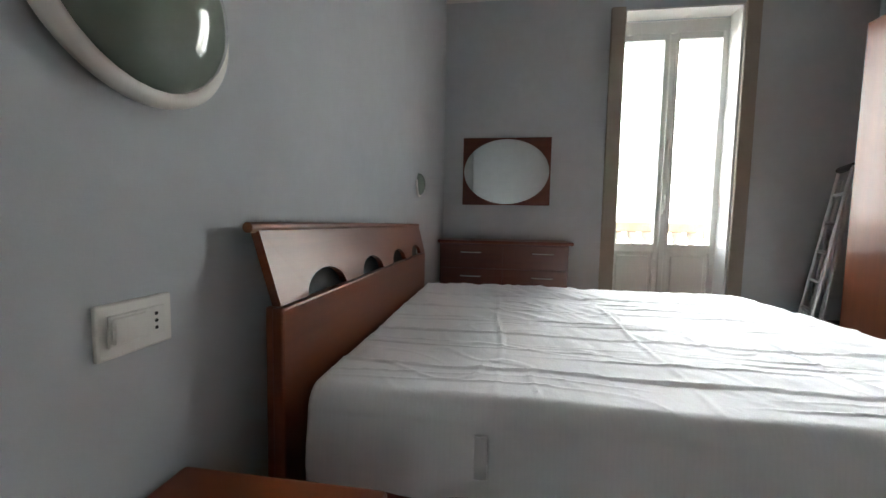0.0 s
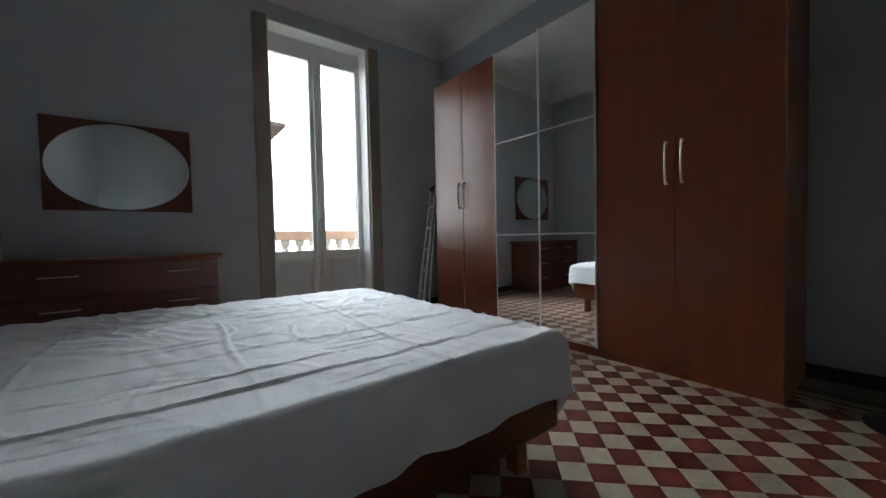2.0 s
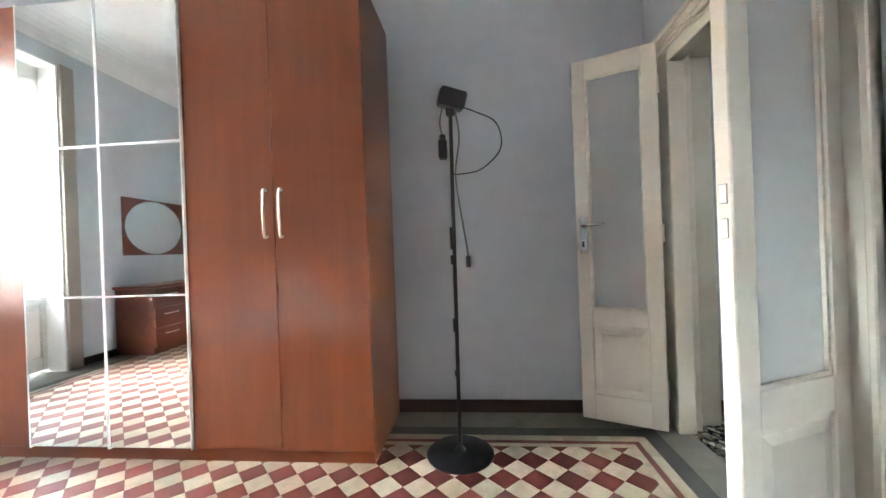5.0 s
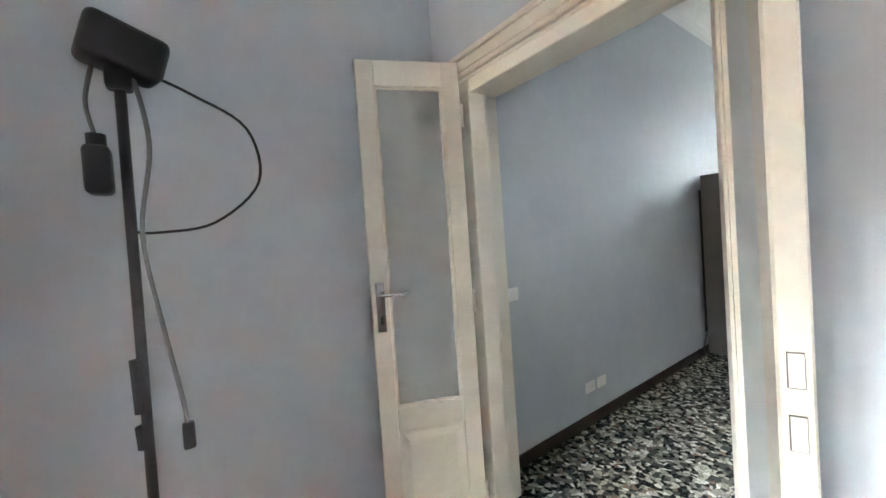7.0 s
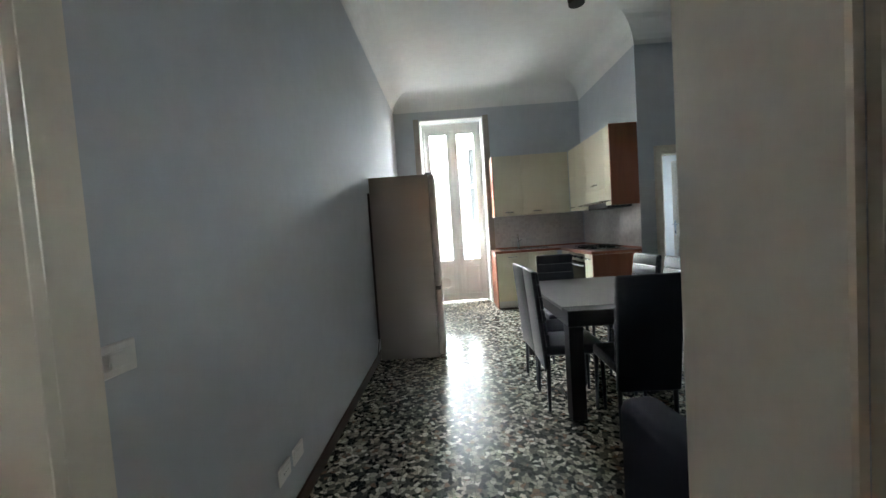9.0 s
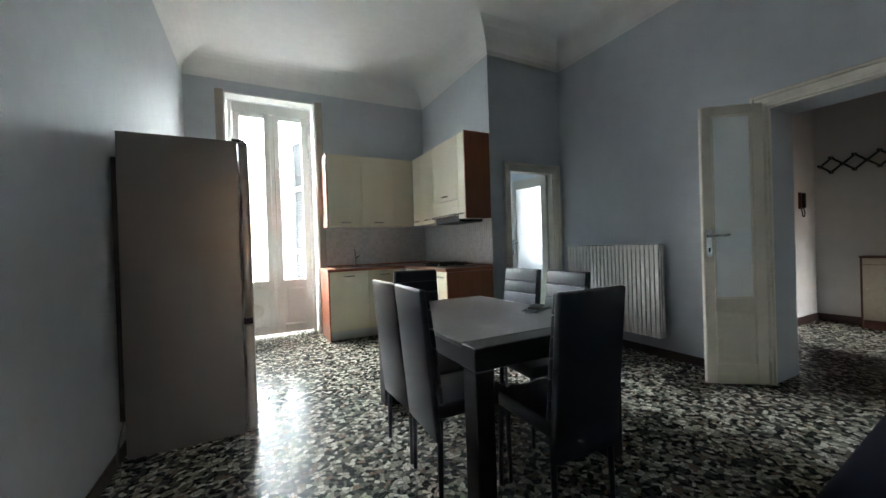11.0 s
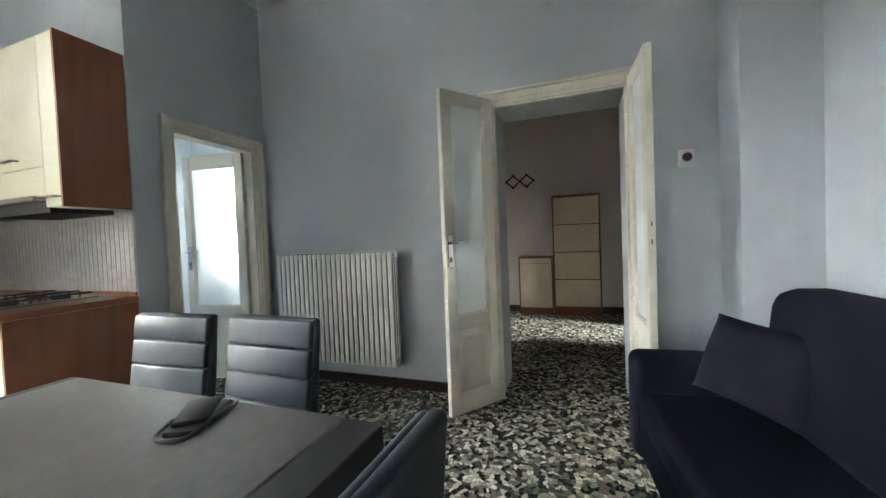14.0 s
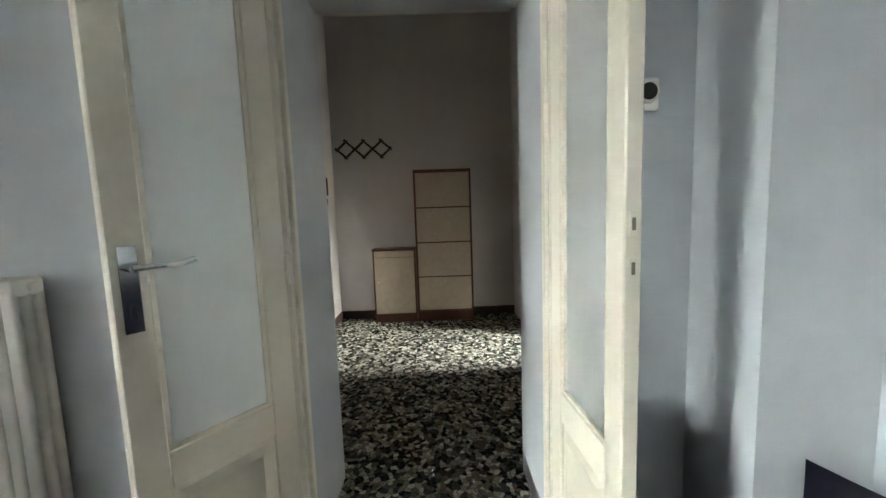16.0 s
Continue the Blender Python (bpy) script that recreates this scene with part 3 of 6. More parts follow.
# ---- doors ----
def door_leaf(name, hinge, free, label, handle=True, mortise=True, height=2.245, side=1, z_glass=(0.70, 2.13), w=None, pale=False):
    """A cream leaf with a frosted pane over a raised panel, hinged at one point and reaching to another."""
    h, f = Vector((*hinge, 0)), Vector((*free, 0))
    width = w or (f - h).length
    root = thing(name, Matrix.Translation(h) @ pose(0, 0, 0, 0, 0, math.degrees(math.atan2(f.y - h.y, f.x - h.x))), label, "door", "glazed door leaves", "structure")
    t, st, z0 = 0.042, 0.080, 0.012
    for a, b in ((0.0, st), (width - st, width)):
        part("stile", boxed(a, b, -t / 2, t / 2, z0, height, 0.004, 1), "white", root)
    for a, b in ((z0, 0.17), (z_glass[0] - 0.105, z_glass[0]), (z_glass[1], height)):
        part("rail", boxed(st, width - st, -t / 2 + 0.001, t / 2 - 0.001, a, b, 0.003, 1), "white", root)
    pane = part("pane", boxed(st - 0.008, width - st + 0.008, -0.004, 0.004, z_glass[0] - 0.008, z_glass[1] + 0.008), "frosted", root, "frosted glass pane")
    pane.visible_shadow = False
    bm = boxed(st - 0.005, width - st + 0.005, -0.009, 0.009, 0.165, z_glass[0] - 0.10)
    for sgn in (-1, 1):
        x0, x1, za, zb, d = st + 0.045, width - st - 0.045, 0.22, z_glass[0] - 0.155, 0.016
        v = [bm.verts.new((x, sgn * 0.009, z)) for x, z in ((x0 - 0.03, za - 0.03), (x1 + 0.03, za - 0.03), (x1 + 0.03, zb + 0.03), (x0 - 0.03, zb + 0.03))]
        u = [bm.verts.new((x, sgn * d, z)) for x, z in ((x0, za), (x1, za), (x1, zb), (x0, zb))]
        for i in range(4):
            bm.faces.new((v[i], v[(i + 1) % 4], u[(i + 1) % 4], u[i]))
        bm.faces.new(u)
    bmesh.ops.recalc_face_normals(bm, faces=bm.faces[:])
    part("panel", bm, "white", root)
    for sgn in (-1, 1):
        bm = bmesh.new()
        for a, b, c, d in ((st, st + 0.012, z_glass[0], z_glass[1]), (width - st - 0.012, width - st, z_glass[0], z_glass[1]), (st + 0.012, width - st - 0.012, z_glass[0], z_glass[0] + 0.012), (st + 0.012, width - st - 0.012, z_glass[1] - 0.012, z_glass[1])):
            box(bm, a, b, *sorted((sgn * 0.004, sgn * 0.014)), c, d)
        part("glazing_bead", bm, "white", root)
    if handle:
        for sgn in (-1, 1):
            x = width - st * 0.5
            plate = part("lock_plate", boxed(x - 0.02, x + 0.02, *sorted((sgn * t / 2, sgn * (t / 2 + 0.005))), 1.05, 1.27, 0.002, 1), "chrome", root, "chrome lock plate")
            bm = bmesh.new()
            rod(bm, (x, sgn * t / 2, 1.215), (x, sgn * (t / 2 + 0.045), 1.215), 0.009)
            tube(bm, [(x, sgn * (t / 2 + 0.045), 1.215), (x - 0.04, sgn * (t / 2 + 0.055), 1.218), (x - 0.09, sgn * (t / 2 + 0.052), 1.217), (x - 0.13, sgn * (t / 2 + 0.045), 1.225)], 0.0085)
            part("lever", bm, "chrome", plate, "chrome lever handle", True)
            part("keyhole", boxed(x - 0.006, x + 0.006, *sorted((sgn * (t / 2 + 0.004), sgn * (t / 2 + 0.0065))), 1.085, 1.12), "black", plate)
    if mortise:
        for z in ((1.222, 1.132) if pale else (1.285, 1.185)):
            part("strike_plate", boxed(width - 0.001, width + 0.002, -0.010, 0.010, z - 0.026, z + 0.026, 0.0008, 1), "strike_dark" if pale else "white", root)
            part("strike_hole", boxed(width + 0.001, width + 0.0035, -0.0085 if pale else -0.004, 0.0085 if pale else 0.004, z - (0.024 if pale else 0.014), z + (0.024 if pale else 0.014)), "white_plastic" if pale else "strike_dark", root)
    for z in (0.25, 1.15, 2.0):
        part("hinge", rod(bmesh.new(), (-0.004, side * (t / 2 + 0.004), z - 0.05), (-0.004, side * (t / 2 + 0.004), z + 0.05), 0.008), "white", root)
    return root


door_leaf("door_leaf", (3.425, -0.325), (3.61, 0.10), "open cream door leaf with frosted glass near the wall", mortise=False)
door_leaf("door_leaf", (2.422, -0.345), (2.235, 0.09), "open cream door leaf with frosted glass and strike plates", handle=False, pale=True)
door_leaf("door_leaf", (KX0 + 0.045, -2.46), (-0.335, -2.73), "open cream kitchen door leaf with chrome handle", mortise=False, height=2.265, z_glass=(0.707, 2.185))
door_leaf("door_leaf", (KX0 + 0.035, -1.512), (-0.255, -1.49), "open cream kitchen door leaf with strike plates", handle=False, height=2.265, z_glass=(0.707, 2.185))
door_leaf("door_leaf", (-0.565, NY - 0.09), (-0.46, NY - 0.72), "open cream bathroom door with frosted glass", height=2.12, z_glass=(0.70, 2.0), mortise=False)


# ---- windows ----
def holed_board(x0, x1, y0, y1, z0, z1, cx, cz, r, n=48):
    """A board in the xz plane with a round hole through it."""
    bm = bmesh.new()
    corners = [math.atan2(z - cz, x - cx) % (2 * math.pi) for x in (x0, x1) for z in (z0, z1)]
    turns = sorted([2 * math.pi * i / n for i in range(n)] + corners)
    loops = []
    for y in (y0, y1):
        inner, outer = [], []
        for a in turns:
            c, s_ = math.cos(a), math.sin(a)
            k = min(((x1 if c > 0 else x0) - cx) / c if abs(c) > 1e-6 else 1e9, ((z1 if s_ > 0 else z0) - cz) / s_ if abs(s_) > 1e-6 else 1e9)
            inner.append(bm.verts.new((cx + r * c, y, cz + r * s_)))
            outer.append(bm.verts.new((cx + k * c, y, cz + k * s_)))
        loops.append((inner, outer))
    (ia, oa), (ib, ob) = loops
    m = len(turns)
    for i in range(m):
        j = (i + 1) % m
        for q in ((ia[i], ia[j], oa[j], oa[i]), (ob[i], ob[j], ib[j], ib[i]), (oa[i], oa[j], ob[j], ob[i]), (ib[i], ib[j], ia[j], ia[i])):
            bm.faces.new(q)
    bmesh.ops.recalc_face_normals(bm, faces=bm.faces[:])
    return bm


def french_window(name, x0, x1, y, sgn, top, z_sill, z_head, label, hole=None, st=0.062):
    """Two glazed leaves with panels below, set deep in the wall; sgn: the way to the outside."""
    root = thing(name, Matrix(), label, "window", kind="structure")
    f = 0.055
    ya, yb = sorted((y, y + sgn * 0.07))

    def put(nm, a, b, c, d, z0, z1, bev=0.005, parent=root, mat="upvc"):
        return part(nm, boxed(a, b, min(c, d), max(c, d), z0, z1, bev, 1), mat, parent)
    fr = put("window_frame", x0, x0 + f, ya, yb, 0, top)
    put("jamb", x1 - f, x1, ya, yb, 0, top, parent=fr)
    put("head", x0 + f, x1 - f, ya, yb, z_head + 0.07, top, parent=fr)
    mid = (x0 + x1) / 2
    for k, (a, b) in enumerate(((x0 + f + 0.003, mid - 0.012), (mid + 0.012, x1 - f - 0.003))):
        sash = thing("casement", Matrix(), "", "")
        sash.parent = root
        c, d = y - sgn * 0.012, y + sgn * 0.045
        zt = z_head + 0.066
        for u0, u1, v0, v1 in ((a, a + st, 0.03, zt), (b - st, b, 0.03, zt), (a + st, b - st, z_head, zt), (a + st, b - st, z_sill - 0.09, z_sill), (a + st, b - st, 0.03, 0.16)):
            put("sash_rail", u0, u1, c, d, v0, v1, parent=sash)
        if hole and a < hole[0] < b:
            part("sash_panel", holed_board(a + st, b - st, *sorted((y + sgn * 0.012, y + sgn * 0.03)), 0.16, z_sill - 0.09, *hole), "upvc", sash)
            part("raised_panel", holed_board(a + st + 0.035, b - st - 0.035, *sorted((y - sgn * 0.003, y + sgn * 0.012)), 0.20, z_sill - 0.13, *hole), "upvc", sash)
        else:
            put("sash_panel", a + st, b - st, y + sgn * 0.012, y + sgn * 0.03, 0.16, z_sill - 0.09, 0.0, sash)
            put("raised_panel", a + st + 0.035, b - st - 0.035, y - sgn * 0.003, y + sgn * 0.013, 0.20, z_sill - 0.13, 0.006, sash)
        pane = put("pane", a + st - 0.01, b - st + 0.01, y + sgn * 0.018, y + sgn * 0.024, z_sill - 0.01, z_head + 0.01, 0.0, sash, "glass")
        pane.visible_shadow = False
    put("meeting_strip", mid - 0.03, mid + 0.03, y - sgn * 0.03, y - sgn * 0.012, 0.04, z_head + 0.05, 0.008)
    hd = thing("window_handle", Matrix(), "", "")
    hd.parent = root
    part("rosette", boxed(mid - 0.016, mid + 0.016, *sorted((y - sgn * 0.031, y - sgn * 0.042)), 1.10, 1.24, 0.004, 1), "white_plastic", hd)
    part("grip", boxed(mid - 0.011, mid + 0.011, *sorted((y - sgn * 0.06, y - sgn * 0.075)), 1.14, 1.30, 0.005, 2), "white_plastic", hd)
    part("neck", boxed(mid - 0.009, mid + 0.009, *sorted((y - sgn * 0.04, y - sgn * 0.062)), 1.145, 1.165), "white_plastic", hd)
    return root


VENT = (2.945, 0.372, 0.098)


def round_vent():
    root = thing("window_vent", pose(VENT[0], -6.79, VENT[1], 90, 0, 0), "round translucent ventilation disc with a white ring", "vent")
    part("ring", lathe(bmesh.new(), [(0.090, -0.004), (0.109, -0.004), (0.109, -0.010), (0.096, -0.014), (0.090, -0.010)], 32), "white_plastic", root, "", True)
    disc = part("disc", rod(bmesh.new(), (0, 0, 0.020), (0, 0, 0.023), 0.097, seg=32), "frosted", root, "bright translucent plastic disc")
    disc.visible_shadow = False
    return root


round_vent()
french_window("window_1", WIN1[0] - 0.065, WIN1[1] + 0.05, 5.08, 1, 3.10, 0.78, 2.90, "tall white two-leaf balcony window")
french_window("window_2", WIN2[0] + 0.02, WIN2[1] - 0.02, -6.80, -1, 3.31, 0.80, 3.10, "tall white two-leaf kitchen balcony window", VENT, 0.09)


def window_lining(name, x0, x1, wall_y, y, top, sgn, label, width=0.10):
    """Boards lining the reveal and a flat casing round the opening on the wall."""
    root = thing(name, Matrix(), label, "trim", kind="structure")
    a, b = sorted((wall_y - sgn * 0.002, y))
    for u0, u1, z0, z1 in ((x0 - 0.004, x0 + 0.014, 0, top), (x1 - 0.014, x1 + 0.004, 0, top), (x0 + 0.014, x1 - 0.014, top - 0.014, top + 0.004)):
        part("reveal_board", boxed(u0, u1, a, b, z0, z1, 0.002, 1), "upvc", root)
    c, d = sorted((wall_y, wall_y - sgn * 0.035))
    for u0, u1, z0, z1 in ((x0 - width, x0 - 0.004, 0, top + 0.02), (x1 + 0.004, x1 + width, 0, top + 0.02)):
        part("casing", boxed(u0, u1, c, d, z0, z1, 0.010, 2), "drape", root)
    return root


window_lining("trim_window_1", *WIN1, BY1, 5.07, 3.12, 1, "beige painted boards round the bedroom window", 0.14)
window_lining("trim_window_2", *WIN2, KY0, -6.79, 3.33, -1, "beige painted boards round the kitchen window")


# ---- bedroom ----
def bed():
    root = thing("bed", pose(0, 0, 0), "double bed with cherry headboard and low cherry frame", "bed")
    y0, y1, xf = 1.70, 3.28, 1.72
    part("side_rail", boxed(-0.20, xf, y0 + 0.02, y0 + 0.05, 0.17, 0.33, 0.008), "cherry_x", root)
    part("side_rail", boxed(-0.20, xf, y1 - 0.05, y1 - 0.02, 0.17, 0.33, 0.008), "cherry_x", root)
    part("foot_rail", boxed(xf, xf + 0.03, y0 + 0.02, y1 - 0.02, 0.17, 0.33, 0.008), "cherry_y", root)
    for x, y in ((xf - 0.10, y0 + 0.12), (xf - 0.10, y1 - 0.12), (-0.12, y0 + 0.12), (-0.12, y1 - 0.12)):
        part("leg", boxed(x - 0.03, x + 0.03, y - 0.03, y + 0.03, 0, 0.175, 0.008), "cherry", root)
    part("mattress", boxed(-0.20, xf + 0.005, y0 + 0.01, y1 - 0.01, 0.30, 0.515, 0.05, 4), "sheet", root, "white mattress under the sheet", True)
    hb = thing("headboard", Matrix(), "cherry headboard with arched cutouts and a rolled top edge", "")
    hb.parent = root
    a, b = 1.615, 3.31
    part("lower_panel", boxed(-0.265, -0.235, a, b, 0.10, 0.755, 0.006), "cherry_y", hb)
    # upper panel leans back to the wall and has arches cut along its lower edge
    bm = bmesh.new()
    outline, n = [(a - 0.01, 0.93)], 12
    outline.append((a, 0.76))
    for c in (1.86, 2.26, 2.66, 3.06):
        for i in range(n + 1):
            t = math.pi * (1 - i / n)
            outline.append((c + 0.122 * math.cos(t), 0.76 + 0.062 * math.sin(t)))
    outline += [(b, 0.76), (b + 0.01, 0.93)]
    prism(bm, outline, -0.011, 0.011)
    bmesh.ops.triangulate(bm, faces=bm.faces[:])
    for v in bm.verts:
        u, d, z = v.co
        v.co = (-0.250 - 0.045 * max(0.0, (z - 0.76) / 0.17) ** 1.2 + d, u, z)
    bmesh.ops.recalc_face_normals(bm, faces=bm.faces[:])
    part("upper_panel", bm, "cherry_y", hb)
    # black sheet that paints in the shade seen through the arches
    part("arch_backing", boxed(-0.283, -0.277, a + 0.15, b - 0.10, 0.70, 0.84), "black", hb, "black sheet standing in for the shade behind the arches")
    bm = bmesh.new()
    tube(bm, [(-0.297, a - 0.03, 0.937), (-0.297, (a + b) / 2, 0.939), (-0.297, b + 0.03, 0.937)], 0.0125, 10)
    part("top_roll", bm, "cherry_y", hb, "", True)
    for y in (a + 0.06, b - 0.06):
        part("headboard_post", boxed(-0.30, -0.262, y - 0.03, y + 0.03, 0.0, 0.75, 0.006), "cherry", hb)
    return root


def bed_sheet():
    """One creased sheet laid over the mattress, hanging at the sides and foot."""
    bm = bmesh.new()
    x0, x1, y0, y1, top, r = -0.20, 1.75, 1.66, 3.32, 0.55, 0.05
    hang = 0.215

    def over(d, lim):
        """How far across and how far down a strip lies at a way d past the flat part."""
        arc = r * math.pi / 2
        if d <= 0:
            return 0.0, 0.0
        if d < arc:
            t = d / r
            return r * math.sin(t), r * (1 - math.cos(t))
        return r, r + (d - arc)
    def ridge(d):
        return max(0.0, 1 + d / 0.015) if d < 0 else max(0.0, 1 - d / 0.008)
    nx, ny = 260, 460
    ext = r * math.pi / 2 + hang - r
    us = [x0 + (x1 - r - x0 + ext) * i / nx for i in range(nx + 1)]
    vs = [y0 + r - ext + (y1 - y0 - 2 * r + 2 * ext) * j / ny for j in range(ny + 1)]
    grid = []
    for u in us:
        row = []
        for v in vs:
            ax, dx = over(u - (x1 - r), hang)
            if v < y0 + r:
                ay, dy = over(y0 + r - v, hang)
                ay = -ay
            else:
                ay, dy = over(v - (y1 - r), hang)
            px, py = min(u, x1 - r) + ax, min(max(v, y0 + r), y1 - r) + ay
            down = math.hypot(dx, dy) if dx and dy else dx + dy
            if dx and dy:
                k = min(dx, dy) / max(dx, dy)
                px -= 0.05 * k * min(1, down / 0.2)
                py += 0.05 * k * min(1, down / 0.2) * (1 if ay < 0 else -1)
            fall = max(0.0, down - 0.05)
            along = px if abs(ay) > ax else py
            flare = fall * (0.10 + 0.16 * noise.noise((along * 5.0, 1.7, 0.0)) + 0.13 * noise.noise((along * 9.0 + down * 3.0, down * 5.0, 7.0)))
            if dy > dx:
                py += flare * (-1 if ay < 0 else 1)
            elif dx:
                px += flare
            z = top - down * (1.0 + 0.12 * noise.noise((along * 3.0, 4.0, 0.0)))
            flat = max(0.0, 1 - down / 0.08)
            # soft lumps, hand-smoothed wrinkles near the head, straight pressed fold lines
            w = 0.009 * noise.noise((u * 2.2, v * 2.2, 0)) + 0.003 * noise.noise((u * 7 + v * 3, v * 9, 2))
            head = max(0.0, 1 - abs(u - 0.45) / 0.8) * max(0.0, (v - 2.3) / 1.0)
            w += 0.020 * head * (abs(noise.noise((u * 4 - v * 3, u * 9 + v * 9, 5))) * -2 + 0.5)
            w += 0.003 * abs(noise.noise((u * 11, v * 4 + u * 6, 9))) * flat
            foot = max(0.0, (u - 0.9) / 0.8)
            w -= 0.010 * foot * flat * max(0.0, 0.35 - abs(noise.noise((u * 5 + v * 2, v * 6 - u * 4, 12)))) * 2
            for c in (0.26, 0.74, 1.22):
                w += 0.0065 * ridge(u - c - 0.022 * noise.noise((0, v * 2.6, c))) * (0.6 + 0.7 * noise.noise((c, v * 3, 1)))
            for c in (1.86, 2.20, 2.58, 2.93):
                w += 0.0075 * ridge(v - c - 0.026 * noise.noise((u * 2.3, 0, c))) * (0.8 + 0.6 * noise.noise((u * 3, c, 1)))
            # fine pleats lying along the bed, thin and broken
            for c in (1.76, 1.80, 1.98, 2.05, 2.10, 2.34, 2.40, 2.70, 2.78, 3.06):
                f = v - c - 0.03 * noise.noise((u * 1.7, 3.0, c * 5)) - 0.02 * u * noise.noise((c * 9, 0, 0))
                w += 0.0062 * flat * max(0.0, 1 - abs(f) / 0.006) * max(0.0, 0.35 + 1.3 * noise.noise((u * 2.6, c * 7, 3)))
            # short sharp creases
            for k in range(3):
                f = noise.noise((u * 3.1 + v * (1.2 - k), v * 2.7 + u * (k - 1) * 0.8, 20 + k * 7))
                w += 0.005 * flat * max(0.0, 1 - abs(f) / 0.035) * max(0.0, noise.noise((u * 2, v * 2, 40 + k)) + 0.25)
            z += w * (0.25 + 0.75 * flat)
            row.append(bm.verts.new((px, py, z)))
        grid.append(row)
    for i in range(nx):
        for j in range(ny):
            bm.faces.new((grid[i][j], grid[i + 1][j], grid[i + 1][j + 1], grid[i][j + 1]))
    ob = part("bed_sheet", bm, "sheet", smooth=True)
    sol = ob.modifiers.new("thickness", "SOLIDIFY")
    sol.thickness, sol.offset = 0.003, 1.0
    tagged(ob, "creased white cotton sheet spread over the mattress", "bed sheet")
    tape = part("seam_tape", boxed(0.20, 0.23, 1.634, 1.642, 0.39, 0.49, 0.001, 1), "sheet", ob, "white tape sewn on the sheet's side")
    return ob


def bar_handle(parent, m, length=0.22, r=0.007, bow=0.03, material="satin"):
    bm = bmesh.new()
    h = length / 2
    tube(bm, [(0, 0, -h), (bow * 0.8, 0, -h), (bow, 0, -h * 0.55), (bow * 1.12, 0, 0), (bow, 0, h * 0.55), (bow * 0.8, 0, h), (0, 0, h)], r, 8)
    bmesh.ops.transform(bm, matrix=m, verts=bm.verts[:])
    return part("handle", bm, material, parent, "curved satin metal handle", True)


def wardrobe():
    root = thing("wardrobe", Matrix(), "tall cherry wardrobe with six doors, the middle two mirrored", "wardrobe")
    x, xb, y0, y1, top = 3.06, 3.655, 1.30, 4.245, 2.575
    part("side_panel", boxed(x + 0.022, xb, y0, y0 + 0.022, 0, top, 0.002, 1), "cherry", root)
    part("side_panel", boxed(x + 0.022, xb, y1 - 0.022, y1, 0, top, 0.002, 1), "cherry", root)
    part("top_panel", boxed(x + 0.022, xb, y0 + 0.022, y1 - 0.022, top - 0.022, top), "cherry_y", root)
    part("back_panel", boxed(xb - 0.01, xb - 0.002, y0 + 0.022, y1 - 0.022, 0.06, top - 0.022), "cherry", root)
    part("plinth", boxed(x + 0.012, x + 0.03, y0 + 0.002, y1 - 0.002, 0, 0.062), "cherry_y", root)
    edges = [1.30, 1.800, 2.305, 2.800, 3.296, 3.770, 4.245]
    for i in range(6):
        a, b = edges[i] + 0.0015, edges[i + 1] - 0.0015
        mirrored = i in (2, 3)
        if mirrored:
            d = part("door", boxed(x + 0.004, x + 0.022, a, b, 0.066, top - 0.002, 0.001, 1), "alu", root, "mirrored wardrobe door")
            zs = [0.072, 0.908, 1.746, top - 0.008]
            for z0, z1 in zip(zs, zs[1:]):
                bm = boxed(x - 0.007, x - 0.002, a + 0.006, b - 0.006, z0 + 0.004, z1 - 0.004)
                for v in bm.verts:
                    v.co.x -= 0.021 * (v.co.y - (a + b) / 2)
                part("mirror_panel", bm, "mirror", d, "silvered mirror glass")
            for z in zs[1:3]:
                part("divider_strip", boxed(x - 0.014, x + 0.0035, a, b, z - 0.005, z + 0.005), "bright_strip", d)
            for u0, u1 in ((a, a + 0.006), (b - 0.006, b)):
                part("edge_strip", boxed(x - 0.014, x + 0.0035, u0, u1, 0.066, top - 0.002), "bright_strip", d)
        else:
            d = part("door", boxed(x, x + 0.020, a, b, 0.066, top - 0.002, 0.002, 1), "cherry", root, "cherry veneer wardrobe door")
            side = b - 0.042 if i in (0, 4) else a + 0.042
            bar_handle(d, Matrix.Translation((x, side, 1.325)) @ pose(0, 0, 0, 0, 0, 180), 0.245)
    return root


def dresser():
    root = thing("chest_of_drawers", Matrix(), "dark cherry chest of drawers against the wall", "chest of drawers")
    x0, x1, y0, y1, top = -0.315, 0.945, 4.385, 4.865, 0.80
    part("body", boxed(x0 + 0.02, x1 - 0.02, y0 + 0.02, y1, 0.06, top - 0.032), "dark_cherry", root)
    part("plinth", boxed(x0 + 0.03, x1 - 0.03, y0 + 0.035, y1 - 0.02, 0, 0.06), "dark_cherry", root)
    part("top", boxed(x0, x1 + 0.02, y0 - 0.02, y1, top - 0.032, top, 0.012, 3), "cherry_x", root, "cherry top with rounded edge")
    for k in range(3):
        za = 0.075 + k * 0.23
        for a, b in ((x0 + 0.025, 0.312), (0.318, x1 - 0.025)):
            d = part("drawer", boxed(a, b, y0, y0 + 0.02, za, za + 0.222, 0.004, 2), "dark_cherry", root)
            bm = bmesh.new()
            mid = (a + b) / 2 + (0.0 if a < 0.2 else 0.07)
            tube(bm, [(mid - 0.095, y0, za + 0.15), (mid - 0.08, y0 - 0.022, za + 0.15), (mid, y0 - 0.027, za + 0.15), (mid + 0.08, y0 - 0.022, za + 0.15), (mid + 0.095, y0, za + 0.15)], 0.005, 8)
            part("handle", bm, "satin", d, "slim satin metal handle", True)
    return root


